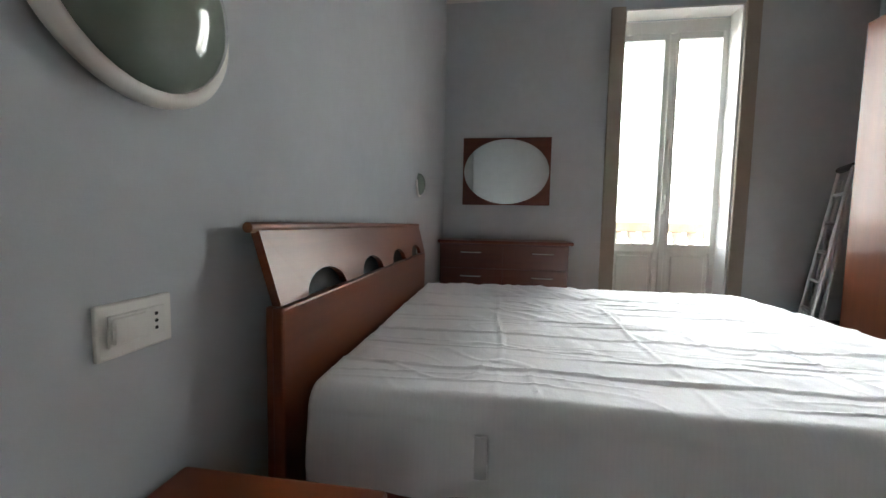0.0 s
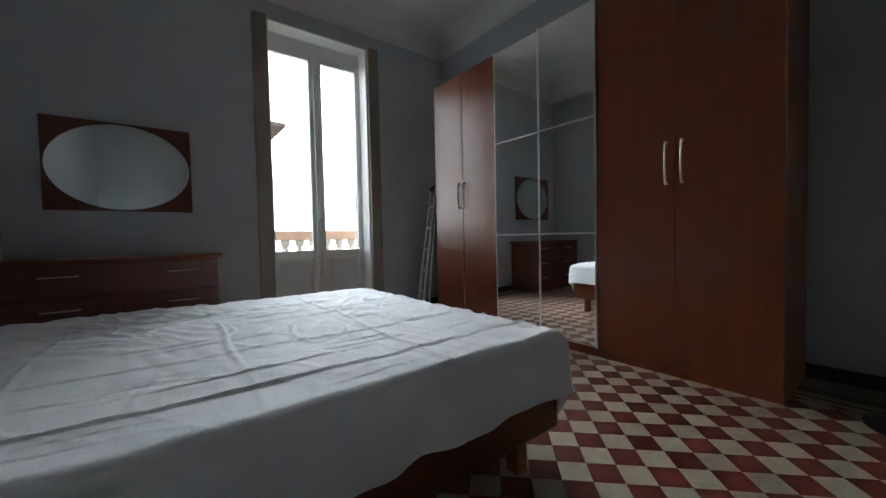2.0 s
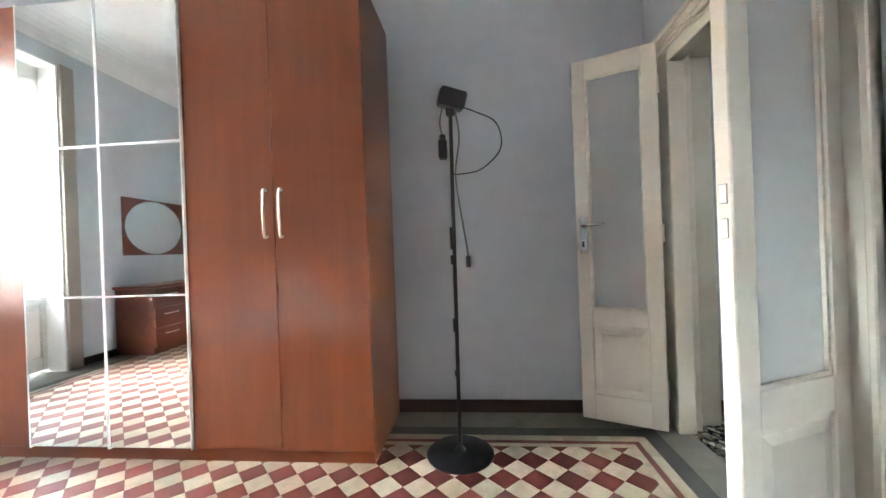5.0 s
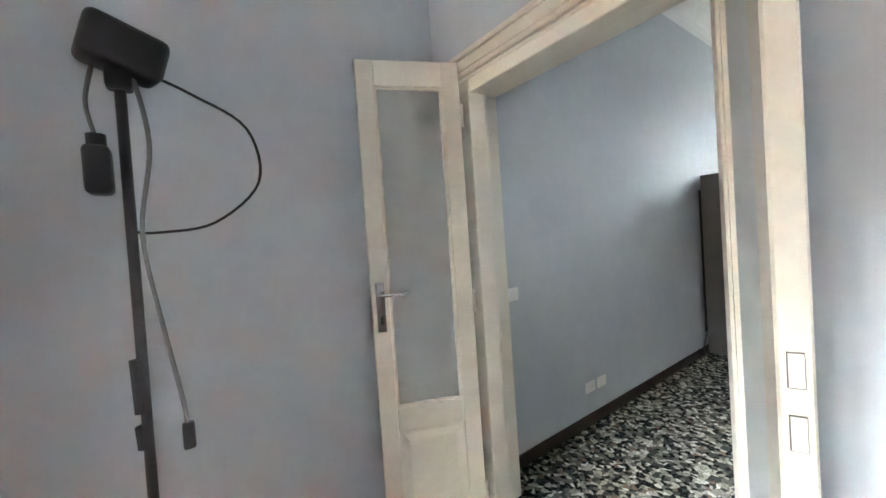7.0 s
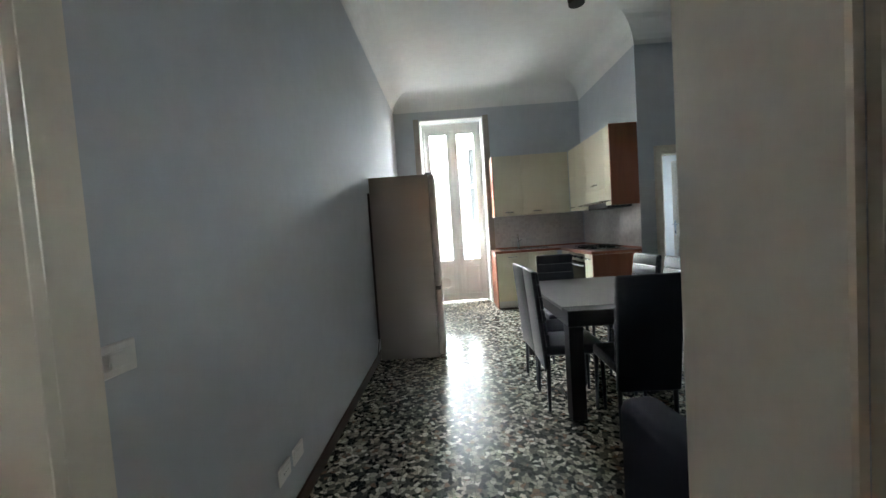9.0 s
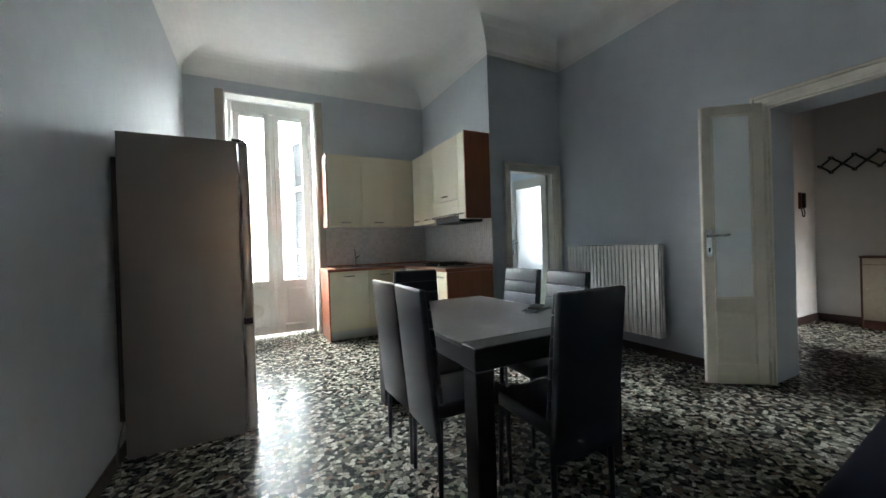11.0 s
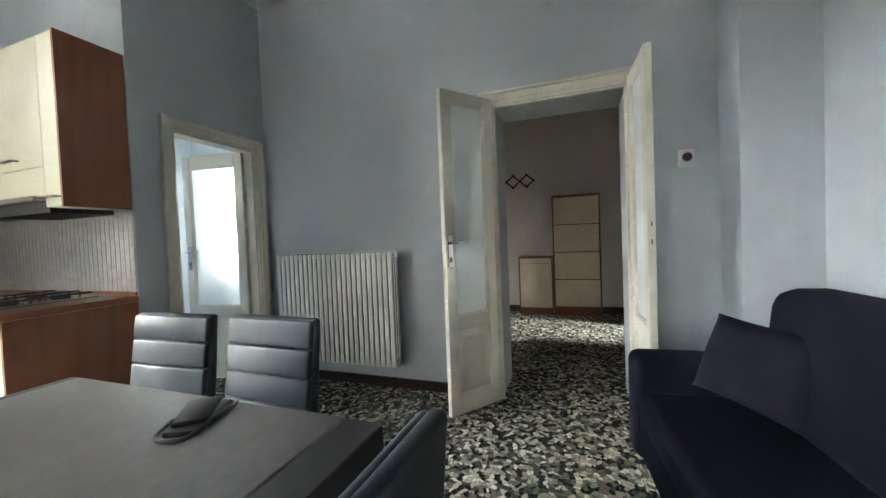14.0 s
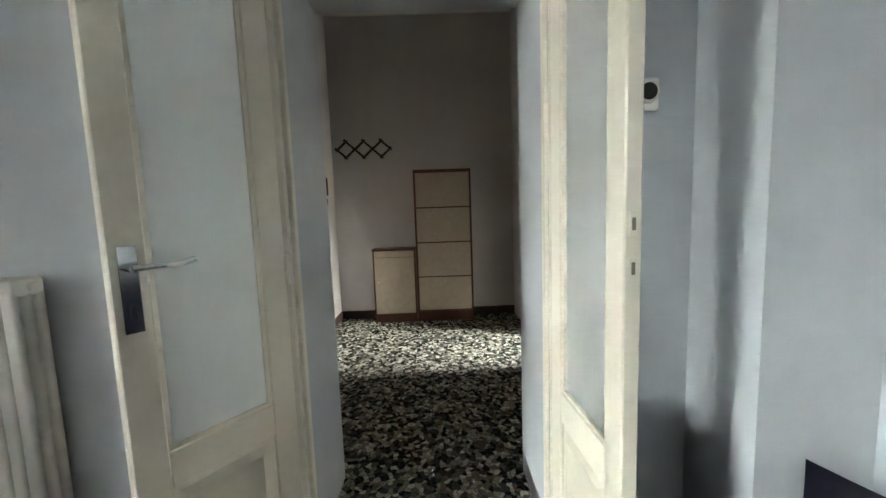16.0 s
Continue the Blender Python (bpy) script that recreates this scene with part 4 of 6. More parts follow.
def oval_mirror():
    root = thing("wall_mirror", Matrix(), "oval mirror on a square cherry board hung on the wall", "mirror")
    x0, x1, z0, z1 = -0.125, 0.795, 1.165, 1.875
    cx, cz, rx, rz = (x0 + x1) / 2, (z0 + z1) / 2, (x1 - x0) / 2 - 0.012, (z1 - z0) / 2 - 0.012
    n = 64
    bm = bmesh.new()
    inner_f = [bm.verts.new((cx + rx * math.cos(2 * math.pi * i / n), 4.850, cz + rz * math.sin(2 * math.pi * i / n))) for i in range(n)]
    inner_b = [bm.verts.new((v.co.x, 4.864, v.co.z)) for v in inner_f]

    square = math.atan2(z1 - z0, x1 - x0)
    snapped = {round(a / (2 * math.pi) * n): a for a in (square, math.pi - square, math.pi + square, 2 * math.pi - square)}

    def rim(i):
        if i in snapped:
            return (x1 if math.cos(snapped[i]) > 0 else x0), (z1 if math.sin(snapped[i]) > 0 else z0)
        c, s_ = math.cos(2 * math.pi * i / n), math.sin(2 * math.pi * i / n)
        k = min((x1 - x0) / 2 / max(abs(c), 1e-6), (z1 - z0) / 2 / max(abs(s_), 1e-6))
        return cx + k * c, cz + k * s_
    outer_f = [bm.verts.new((rim(i)[0], 4.850, rim(i)[1])) for i in range(n)]
    outer_b = [bm.verts.new((v.co.x, 4.878, v.co.z)) for v in outer_f]
    for i in range(n):
        j = (i + 1) % n
        bm.faces.new((inner_f[i], inner_f[j], outer_f[j], outer_f[i]))
        bm.faces.new((outer_f[i], outer_f[j], outer_b[j], outer_b[i]))
        bm.faces.new((inner_f[j], inner_f[i], inner_b[i], inner_b[j]))
    bmesh.ops.recalc_face_normals(bm, faces=bm.faces[:])
    part("board", bm, "dark_cherry", root)
    bm = prism(bmesh.new(), [(cx + (rx + 0.004) * math.cos(2 * math.pi * i / n), cz + (rz + 0.004) * math.sin(2 * math.pi * i / n)) for i in range(n)], 4.857, 4.8595)
    part("mirror_glass", bm, "mirror", root, "oval silvered mirror glass")
    return root


def nightstand():
    root = thing("nightstand", Matrix(), "small cherry nightstand beside the bed", "nightstand")
    x0, x1, y0, y1 = -0.325, 0.055, 1.00, 1.43
    part("top", boxed(x0, x1 + 0.01, y0 - 0.01, y1 + 0.01, 0.475, 0.50, 0.010, 3), "cherry_x", root)
    part("body", boxed(x0 + 0.01, x1 - 0.02, y0 + 0.01, y1 - 0.01, 0.05, 0.475), "cherry", root)
    for z in (0.07, 0.27):
        d = part("drawer", boxed(x1 - 0.02, x1, y0 + 0.015, y1 - 0.015, z, z + 0.19, 0.004, 2), "cherry_y", root)
        bm = bmesh.new()
        tube(bm, [(x1, 1.15, z + 0.1), (x1 + 0.02, 1.17, z + 0.1), (x1 + 0.022, 1.26, z + 0.1), (x1, 1.28, z + 0.1)], 0.005)
        part("handle", bm, "satin", d, "slim satin metal handle", True)
    return root


def wall_lamp(name, y, z, size=1.0):
    """A domed glass sconce with a pale crescent rim round its lower half."""
    root = thing(name, pose(BX0, y, z) @ Matrix.Scale(size, 4), "domed green-grey glass wall lamp with pale rim", "wall lamp", "bedside wall lamps")
    bm = bmesh.new()
    n, m = 32, 8
    rings = []
    for j in range(m):
        a = math.pi / 2 * j / m
        r, d = 0.152 * math.cos(a), 0.018 + 0.085 * math.sin(a)
        rings.append([bm.verts.new((d, r * math.cos(2 * math.pi * i / n), r * math.sin(2 * math.pi * i / n) * 0.96)) for i in range(n)])
    for p, q in zip(rings, rings[1:]):
        for i in range(n):
            bm.faces.new((p[i], p[(i + 1) % n], q[(i + 1) % n], q[i]))
    tip = bm.verts.new((0.103, 0, 0))
    for i in range(n):
        bm.faces.new((rings[-1][i], rings[-1][(i + 1) % n], tip))
    bmesh.ops.recalc_face_normals(bm, faces=bm.faces[:])
    part("glass_shade", bm, "greenglass", root, "domed green-grey glass", True)
    bm = bmesh.new()
    pts = []
    for i in range(15):
        a = math.radians(165 + (395 - 165) * i / 14)
        pts.append((0.02, 0.158 * math.cos(a), 0.152 * math.sin(a)))
    tube(bm, pts, 0.016, 10)
    part("rim", bm, "white_plastic", root, "pale metal rim", True)
    part("back_plate", rod(bmesh.new(), (0.0, 0, 0), (0.016, 0, 0), 0.10, seg=28), "white_plastic", root)
    return root


def wall_plate(name, m, w, h, label, category, holes=(), rocker=None):
    """A flush wall plate in the xz plane, facing -y."""
    root = thing(name, m, label, category)
    part("cover_plate", boxed(-w / 2, w / 2, -0.009, 0, -h / 2, h / 2, 0.004, 2), "white_plastic", root)
    part("inner_plate", boxed(-w / 2 + 0.016, w / 2 - 0.016, -0.012, -0.008, -h / 2 + 0.018, h / 2 - 0.018, 0.001, 1), "white_plastic", root)
    if rocker:
        a, b = rocker
        part("rocker", boxed(a, b, -0.017, -0.011, -h / 2 + 0.022, h / 2 - 0.022, 0.002, 1), "white_plastic", root)
    for hx, hz in holes:
        part("socket_hole", rod(bmesh.new(), (hx, -0.0125, hz), (hx, -0.010, hz), 0.0032, seg=10), "black", root)
    return root


def floor_lamp():
    root = thing("floor_lamp", pose(3.17, 0.865, 0), "black metal floor lamp with box head and loose cables", "floor lamp")
    part("base", lathe(bmesh.new(), [(0.178, 0.0), (0.180, 0.010), (0.168, 0.020), (0.03, 0.026), (0.014, 0.05)], 32), "black_metal", root, "", True)
    part("pole", rod(bmesh.new(), (0, 0, 0.04), (0.0, -0.012, 1.84), 0.0105), "black_metal", root, "", True)
    for z, h in ((1.02, 0.05), (0.66, 0.07), (1.10, 0.12), (0.42, 0.03)):
        part("tape_band", rod(bmesh.new(), (0.002, 0, z), (0.0, 0.002, z + h), 0.014, seg=10), "black", root)
    head = part("lamp_head", boxed(-0.06, 0.06, -0.072, 0.072, -0.045, 0.05, 0.018, 3), "black", root, "black box-shaped lamp head", True)
    head.matrix_basis = pose(-0.02, -0.022, 1.893, 14, -10, 12)
    part("head_joint", boxed(-0.025, 0.015, -0.035, 0.012, 1.815, 1.86, 0.008), "black", root)
    part("dimmer_box", boxed(-0.03, 0.025, 0.012, 0.058, 1.585, 1.69, 0.012, 3), "black", root, "black plastic dimmer box", True)
    part("knob", rod(bmesh.new(), (0.0, 0.035, 1.685), (0.0, 0.035, 1.715), 0.017), "black", root)
    bm = bmesh.new()
    tube(bm, [(-0.02, -0.05, 1.86), (-0.03, -0.14, 1.82), (-0.04, -0.25, 1.75), (-0.03, -0.27, 1.62), (-0.02, -0.17, 1.52), (-0.01, -0.06, 1.50), (0, -0.01, 1.505)], 0.0035, 6)
    part("cable", bm, "black", root, "black looped lamp cable", True)
    bm = bmesh.new()
    tube(bm, [(-0.01, -0.03, 1.88), (-0.02, -0.055, 1.7), (-0.03, -0.03, 1.5), (-0.03, -0.05, 1.3), (-0.04, -0.075, 1.12), (-0.04, -0.08, 1.06)], 0.005, 6)
    tube(bm, [(-0.01, 0.03, 1.86), (-0.01, 0.045, 1.78), (-0.01, 0.035, 1.71)], 0.0045, 6)
    part("cable", bm, "grey_cable", root, "grey hanging power cable", True)
    part("plug", boxed(-0.052, -0.028, -0.093, -0.069, 1.005, 1.065, 0.006), "black", root)
    return root


def stepladder():
    root = thing("stepladder", Matrix(), "folded aluminium stepladder leaning in the corner", "ladder")
    # folded flat and stood edge-on: climbing frame and prop frame side by side, leaning towards the wardrobe
    for off, m in ((0.0, "alu"), (0.085, "alu")):
        for x, y in ((2.91, 4.36), (3.04, 4.64)):
            part("rail", rod(bmesh.new(), (x + off, y, 0.0), (x + 0.26 + off * 0.2, y + 0.02, 1.50 - off), 0.018, 0.015, 8), m, root, "", True)
    for k in range(5):
        t = 0.17 + 0.17 * k
        p, q = Vector((2.91 + 0.26 * t, 4.36, 1.5 * t)), Vector((3.04 + 0.26 * t, 4.64, 1.5 * t))
        bm = bmesh.new()
        rod(bm, p, q, 0.016, seg=6)
        part("step", bm, "alu", root)
    part("top_plate", rod(bmesh.new(), (3.17, 4.37, 1.50), (3.30, 4.66, 1.50), 0.03, seg=8), "black", root)
    for off in (0.0, 0.085):
        for x, y in ((2.91, 4.36), (3.04, 4.64)):
            part("foot", boxed(x + off - 0.022, x + off + 0.022, y - 0.022, y + 0.022, 0.0, 0.04, 0.004, 1), "black", root)
    return root


bed()
bed_sheet()
wardrobe()
dresser()
oval_mirror()
nightstand()
wall_lamp("wall_lamp", 1.385, 1.30)
wall_lamp("wall_lamp", 3.53, 1.24, 0.55)
wall_plate("light_switch", pose(BX0, 1.365, 0.782, 0, 0, 90), 0.125, 0.085, "white wall switch plate beside the bed", "switch", [(0.03, 0.012), (0.03, 0), (0.03, -0.012)], (-0.042, 0.010))
floor_lamp()
stepladder()


# ---- kitchen ----
def chair_proto():
    """A high-backed chair in padded black faux leather with horizontal stitched channels; it faces +x."""
    root = thing("dining_chair", Matrix(), "high-backed dining chair in padded black faux leather", "chair", "chairs round the table")
    # back: stacked pads on the front, smooth behind, leaning slightly
    part("back_shell", boxed(-0.215, -0.182, -0.188, 0.188, 0.30, 1.01, 0.013, 3), "leather", root, "", True)
    n, z0, z1 = 6, 0.47, 1.005
    for i in range(n):
        a, b = z0 + (z1 - z0) * i / n, z0 + (z1 - z0) * (i + 1) / n
        part("back_pad", boxed(-0.190, -0.168, -0.184, 0.184, a + 0.0005, b - 0.0005, 0.009, 3), "leather", root, "stitched padded channel", True)
    part("seat", boxed(-0.205, 0.215, -0.19, 0.19, 0.405, 0.475, 0.022, 4), "leather", root, "", True)
    for x, y in ((-0.185, -0.162), (-0.185, 0.162), (0.19, -0.162), (0.19, 0.162)):
        part("leg", rod(bmesh.new(), (x * 1.04, y * 1.03, 0.0), (x, y, 0.41), 0.011, 0.016, 10), "leather", root, "", True)
    # lean the backrest
    for ob in root.children:
        if ob.name.startswith("back"):
            for v in ob.data.vertices:
                v.co.x -= 0.055 * max(0.0, (v.co.z - 0.45) / 0.5) ** 1.2
    return root


def dining_table():
    root = thing("dining_table", Matrix(), "dark dining table with grey stone-look top and black frame", "table")
    x0, x1, y0, y1, z = 1.14, 2.095, -3.79, -2.525, 0.75
    part("tabletop", boxed(x0, x1, y0, y1, z - 0.024, z, 0.004, 2), "tabletop", root, "charcoal stone-look table top")
    for a, b in ((x0 + 0.004, x0 + 0.03), (x1 - 0.03, x1 - 0.004)):
        part("apron", boxed(a, b, y0, y1, z - 0.11, z - 0.025, 0.002, 1), "tableleg", root)
    for a, b in ((y1 + 0.002, y1 + 0.122), (y0 - 0.045, y0 - 0.002)):
        part("end_bar", boxed(x0, x1, a, b, z - 0.11, z - 0.002, 0.004, 1), "tableleg", root, "black end bar of the table")
    for x in (x0 + 0.05, x1 - 0.05):
        for y in (y0 + 0.012, y1 + 0.066):
            part("leg", boxed(x - 0.048, x + 0.048, y - 0.055, y + 0.055, 0, z - 0.112, 0.004, 1), "tableleg", root)
    return root


def dark_case():
    root = thing("folded_case", pose(1.27, -2.93, 0.751, 0, 0, 25), "folded black cloth and glasses case lying on the table", "case")
    bm = bmesh.new()
    box(bm, -0.10, 0.10, -0.045, 0.045, 0.0, 0.018, 0.007, 2)
    part("case_body", bm, "leather", root, "", True)
    bm = bmesh.new()
    box(bm, -0.085, 0.075, -0.05, 0.04, 0.018, 0.034, 0.007, 2)
    bmesh.ops.rotate(bm, verts=bm.verts[:], cent=(0, 0, 0.02), matrix=Matrix.Rotation(radians(14), 3, "Z"))
    part("flap", bm, "black", root, "", True)
    bm = bmesh.new()
    tube(bm, [(-0.12, 0.03, 0.004), (-0.05, 0.075, 0.02), (0.06, 0.07, 0.03), (0.13, 0.03, 0.012), (0.10, -0.06, 0.004), (0.0, -0.075, 0.004)], 0.006, 6)
    part("strap", bm, "black", root, "", True)
    return root


def fridge():
    root = thing("fridge", Matrix(), "tall stainless steel fridge-freezer beside the wall", "fridge")
    x0, x1, y0, y1, top = 3.02, 3.63, -4.35, -3.75, 1.93
    part("body", boxed(x0, x1, y0, y1, 0.03, top, 0.006, 2), "steel", root)
    for a, b in ((0.05, 0.735), (0.775, top)):
        d = part("door", boxed(x0 - 0.062, x0 - 0.006, y0, y1, a, b, 0.014, 3), "fridge_door", root, "stainless steel fridge door", True)
    part("handle_recess", boxed(x0 - 0.058, x0 - 0.004, y0 + 0.004, y1 - 0.002, 0.737, 0.773), "black", root, "black grip strip between the doors")
    part("hinge", boxed(x0 - 0.045, x0 + 0.03, y1 - 0.06, y1 - 0.01, top, top + 0.018, 0.004, 1), "black", root)
    part("condenser", boxed(x1 + 0.001, x1 + 0.028, y0 + 0.06, y1 - 0.02, 0.25, 1.78), "black", root, "black condenser grid at the back")
    for y in (y0 + 0.06, y1 - 0.06):
        for x in (x0 + 0.06, x1 - 0.06):
            part("foot", rod(bmesh.new(), (x, y, 0), (x, y, 0.032), 0.018), "black", root)
    bm = bmesh.new()
    tube(bm, [(x1 + 0.02, y1 - 0.04, 0.24), (x1 + 0.03, y1 + 0.02, 0.12), (x1 + 0.025, y1 + 0.05, 0.05), (x1 + 0.02, y1 + 0.02, 0.012)], 0.006, 6)
    part("cable", bm, "grey_cable", root, "grey power cable", True)
    return root


def k_handle(parent, c, axis):
    """A short bowed chrome handle with its length along an axis, standing off -y or +x fronts."""
    bm = bmesh.new()
    tube(bm, [(-0.075, 0, 0), (-0.06, -0.018, 0), (0, -0.026, 0), (0.06, -0.018, 0), (0.075, 0, 0)], 0.006, 8)
    box(bm, -0.06, 0.06, -0.027, -0.021, -0.009, 0.009, 0.003, 1)
    turn = 180 if axis == "x" else 90
    bmesh.ops.transform(bm, matrix=Matrix.Translation(c) @ pose(0, 0, 0, 0, 0, turn), verts=bm.verts[:])
    return part("handle", bm, "chrome", parent, "bowed chrome handle", True)


def cabinet(name, axis, a, b, back, front, z0, z1, doors, label, plinth=False, handle_low=False, body="cream", group="kitchen units"):
    """One cabinet unit. axis x: the front faces +y; axis y: the front faces +x. a..b is its run; doors: (u0, u1, z0, z1)."""
    root = thing(name, Matrix(), label, "cabinet", group)

    def put(nm, u0, u1, d0, d1, v0, v1, mat, parent, bev=0.0015, lab=""):
        return part(nm, boxed(*((u0, u1, d0, d1) if axis == "x" else (d0, d1, u0, u1)), v0, v1, bev, 1), mat, parent, lab)
    put("body", a, b, back, front - 0.021, z0, z1, body, root)
    if plinth:
        put("plinth", a, b, back, front - 0.06, 0.0, z0 - 0.001, "alu", root, lab="metal plinth strip")
    for u0, u1, v0, v1 in doors:
        d = put("door", u0 + 0.0015, u1 - 0.0015, front - 0.019, front, v0, v1, "cream", root, 0.0025, "cream laminate front")
        zc = v0 + 0.055 if handle_low else v1 - 0.055
        c = ((u0 + u1) / 2, front, zc) if axis == "x" else (front, (u0 + u1) / 2, zc)
        k_handle(d, c, axis)
    return root


def kitchen():
    yb, yf, xb, xf, z0, z1 = KY0 + 0.004, -5.95, NX + 0.004, 1.03, 0.12, 0.908
    part_end = tagged(part("end_panel", boxed(2.082, 2.10, yb, yf, 0, z1), "kside"), "cherry end panel of the base units", "cabinet panel", "kitchen units")
    cabinet("base_cabinet", "x", 1.57, 2.08, yb, yf, z0, z1, [(1.57, 2.08, z0 + 0.02, z1 - 0.006)], "cream base cabinet under the sink", True)
    cabinet("base_cabinet", "x", xf + 0.06, 1.568, yb, yf, z0, z1, [(xf + 0.06, 1.568, z0 + 0.02, z1 - 0.006)], "cream base cabinet beside the corner", True)
    cabinet("base_cabinet", "y", yf + 0.02, -5.58, xb, xf, z0, z1, [(yf + 0.03, -5.58, z0 + 0.02, z1 - 0.006)], "narrow cream corner cabinet", True)
    cabinet("base_cabinet", "y", -4.93, -4.68, xb, xf, z0, z1, [(-4.93, -4.68, z0 + 0.02, z1 - 0.006)], "narrow cream end cabinet beside the oven", True)
    tagged(part("end_panel", boxed(xb, xf, -4.678, -4.66, 0, z1), "kside"), "cherry end panel beside the oven", "cabinet panel", "kitchen units")
    # oven
    ov = thing("oven", Matrix(), "built-in black glass oven with steel control panel", "oven")
    part("housing", boxed(xb, xf - 0.02, -5.578, -4.932, z0, z1), "cream", ov)
    part("control_panel", boxed(xf - 0.02, xf, -5.575, -4.935, z1 - 0.115, z1 - 0.004, 0.002, 1), "inox", ov, "steel control panel")
    for y in (-5.45, -5.30, -5.06):
        part("knob", rod(bmesh.new(), (xf, y, z1 - 0.06), (xf + 0.022, y, z1 - 0.06), 0.018, 0.016, 16), "black", ov, "", True)
    part("timer", boxed(xf, xf + 0.003, -5.24, -5.14, z1 - 0.075, z1 - 0.045), "black", ov)
    d = part("oven_door", boxed(xf - 0.02, xf + 0.004, -5.575, -4.935, z0 + 0.16, z1 - 0.12, 0.003, 1), "oven_glass", ov, "black glass oven door")
    bm = bmesh.new()
    tube(bm, [(xf, -5.54, z1 - 0.165), (xf + 0.035, -5.53, z1 - 0.165), (xf + 0.045, -5.25, z1 - 0.165), (xf + 0.035, -4.98, z1 - 0.165), (xf, -4.97, z1 - 0.165)], 0.010, 8)
    part("handle", bm, "satin", d, "steel bar handle", True)
    part("drawer_front", boxed(xf - 0.02, xf, -5.575, -4.935, z0 + 0.01, z0 + 0.155, 0.002, 1), "cream", ov)
    # worktop in one L
    bm = bmesh.new()
    e = 0.02
    pts = [(2.112, yb), (2.112, yf + e), (xf + e, yf + e), (xf + e, -4.652), (xb, -4.652), (xb, yb)]
    lo = [bm.verts.new((x, y, 0.912)) for x, y in pts]
    hi = [bm.verts.new((x, y, 0.950)) for x, y in pts]
    bm.faces.new(hi[::-1])
    bm.faces.new(lo)
    for i in range(6):
        bm.faces.new((lo[i], lo[(i + 1) % 6], hi[(i + 1) % 6], hi[i]))
    bmesh.ops.recalc_face_normals(bm, faces=bm.faces[:])
    bmesh.ops.bevel(bm, geom=[ed for ed in bm.edges if all(v.co.z > 0.94 for v in ed.verts)], offset=0.006, segments=2, affect="EDGES")
    wt = tagged(part("worktop", bm, "worktop"), "L-shaped cherry laminate worktop", "worktop")
    up = tagged(part("upstand", boxed(xb, 2.10, yb, yb + 0.012, 0.951, 0.975, 0.002, 1), "worktop"), "cherry upstand strip behind the worktop", "worktop trim")
    tagged(part("upstand", boxed(xb, xb + 0.012, yb + 0.013, -4.66, 0.951, 0.975, 0.002, 1), "worktop"), "cherry upstand strip beside the hob", "worktop trim")
    # sink with drainer and tap
    sk = thing("sink", pose(1.56, -6.27, 0.951), "stainless steel sink with ribbed drainer", "sink")
    bm = bmesh.new()
    for a, b, c, d2 in ((-0.43, 0.43, -0.23, -0.19), (-0.43, 0.43, 0.19, 0.23), (-0.43, -0.39, -0.19, 0.19), (0.39, 0.43, -0.19, 0.19), (-0.02, 0.02, -0.19, 0.19)):
        box(bm, a, b, c, d2, 0.0, 0.008, 0.003, 1)
    part("rim", bm, "inox", sk)
    # no real hollow: a flat sheet with the shade put into its colour
    part("basin", boxed(0.02, 0.39, -0.19, 0.19, 0.0005, 0.0022), "oven_glass", sk, "flat dark sheet standing in for the sink's shaded hollow")
    bm = bmesh.new()
    box(bm, -0.39, -0.02, -0.19, 0.19, 0.0005, 0.003)
    for k in range(9):
        box(bm, -0.37 + k * 0.04, -0.355 + k * 0.04, -0.17, 0.17, 0.003, 0.006, 0.001, 1)
    part("drainer", bm, "inox", sk)
    tp = thing("tap", pose(1.62, -6.46, 0.951), "chrome kitchen tap with arched spout", "tap")
    part("tap_body", lathe(bmesh.new(), [(0.026, 0), (0.026, 0.006), (0.02, 0.01), (0.02, 0.10), (0.016, 0.11)], 20), "chrome", tp, "", True)
    bm = bmesh.new()
    tube(bm, [(0, 0, 0.09), (0, 0.01, 0.20), (0.02, 0.06, 0.25), (0.03, 0.12, 0.245), (0.035, 0.16, 0.20)], 0.010, 10)
    part("spout", bm, "chrome", tp, "", True)
    bm = bmesh.new()
    tube(bm, [(0, 0, 0.11), (-0.02, 0.02, 0.135), (-0.06, 0.05, 0.16)], 0.008, 8)
    part("lever", bm, "chrome", tp, "", True)
    # hob
    hb = thing("gas_hob", pose(0.74, -5.20, 0.951), "steel gas hob with black pan supports", "hob")
    part("plate", boxed(-0.25, 0.25, -0.29, 0.29, 0.0, 0.012, 0.004, 2), "inox", hb)
    for cx in (-0.12, 0.12):
        for cy in (-0.14, 0.14):
            bu = part("burner", lathe(bmesh.new(), [(0.05, 0.012), (0.05, 0.022), (0.036, 0.026), (0.036, 0.034), (0.0, 0.036)], 20, (cx, cy, 0)), "black", hb, "", True)
            bm = bmesh.new()
            for a in range(4):
                ca, sa = math.cos(a * math.pi / 2), math.sin(a * math.pi / 2)
                tube(bm, [(cx + 0.10 * ca, cy + 0.10 * sa, 0.012), (cx + 0.095 * ca, cy + 0.095 * sa, 0.042), (cx + 0.03 * ca, cy + 0.03 * sa, 0.046)], 0.005, 6)
            box(bm, cx - 0.11, cx + 0.11, cy - 0.112, cy - 0.103, 0.030, 0.040)
            box(bm, cx - 0.11, cx + 0.11, cy + 0.103, cy + 0.112, 0.030, 0.040)
            part("pan_support", bm, "black_metal", hb)
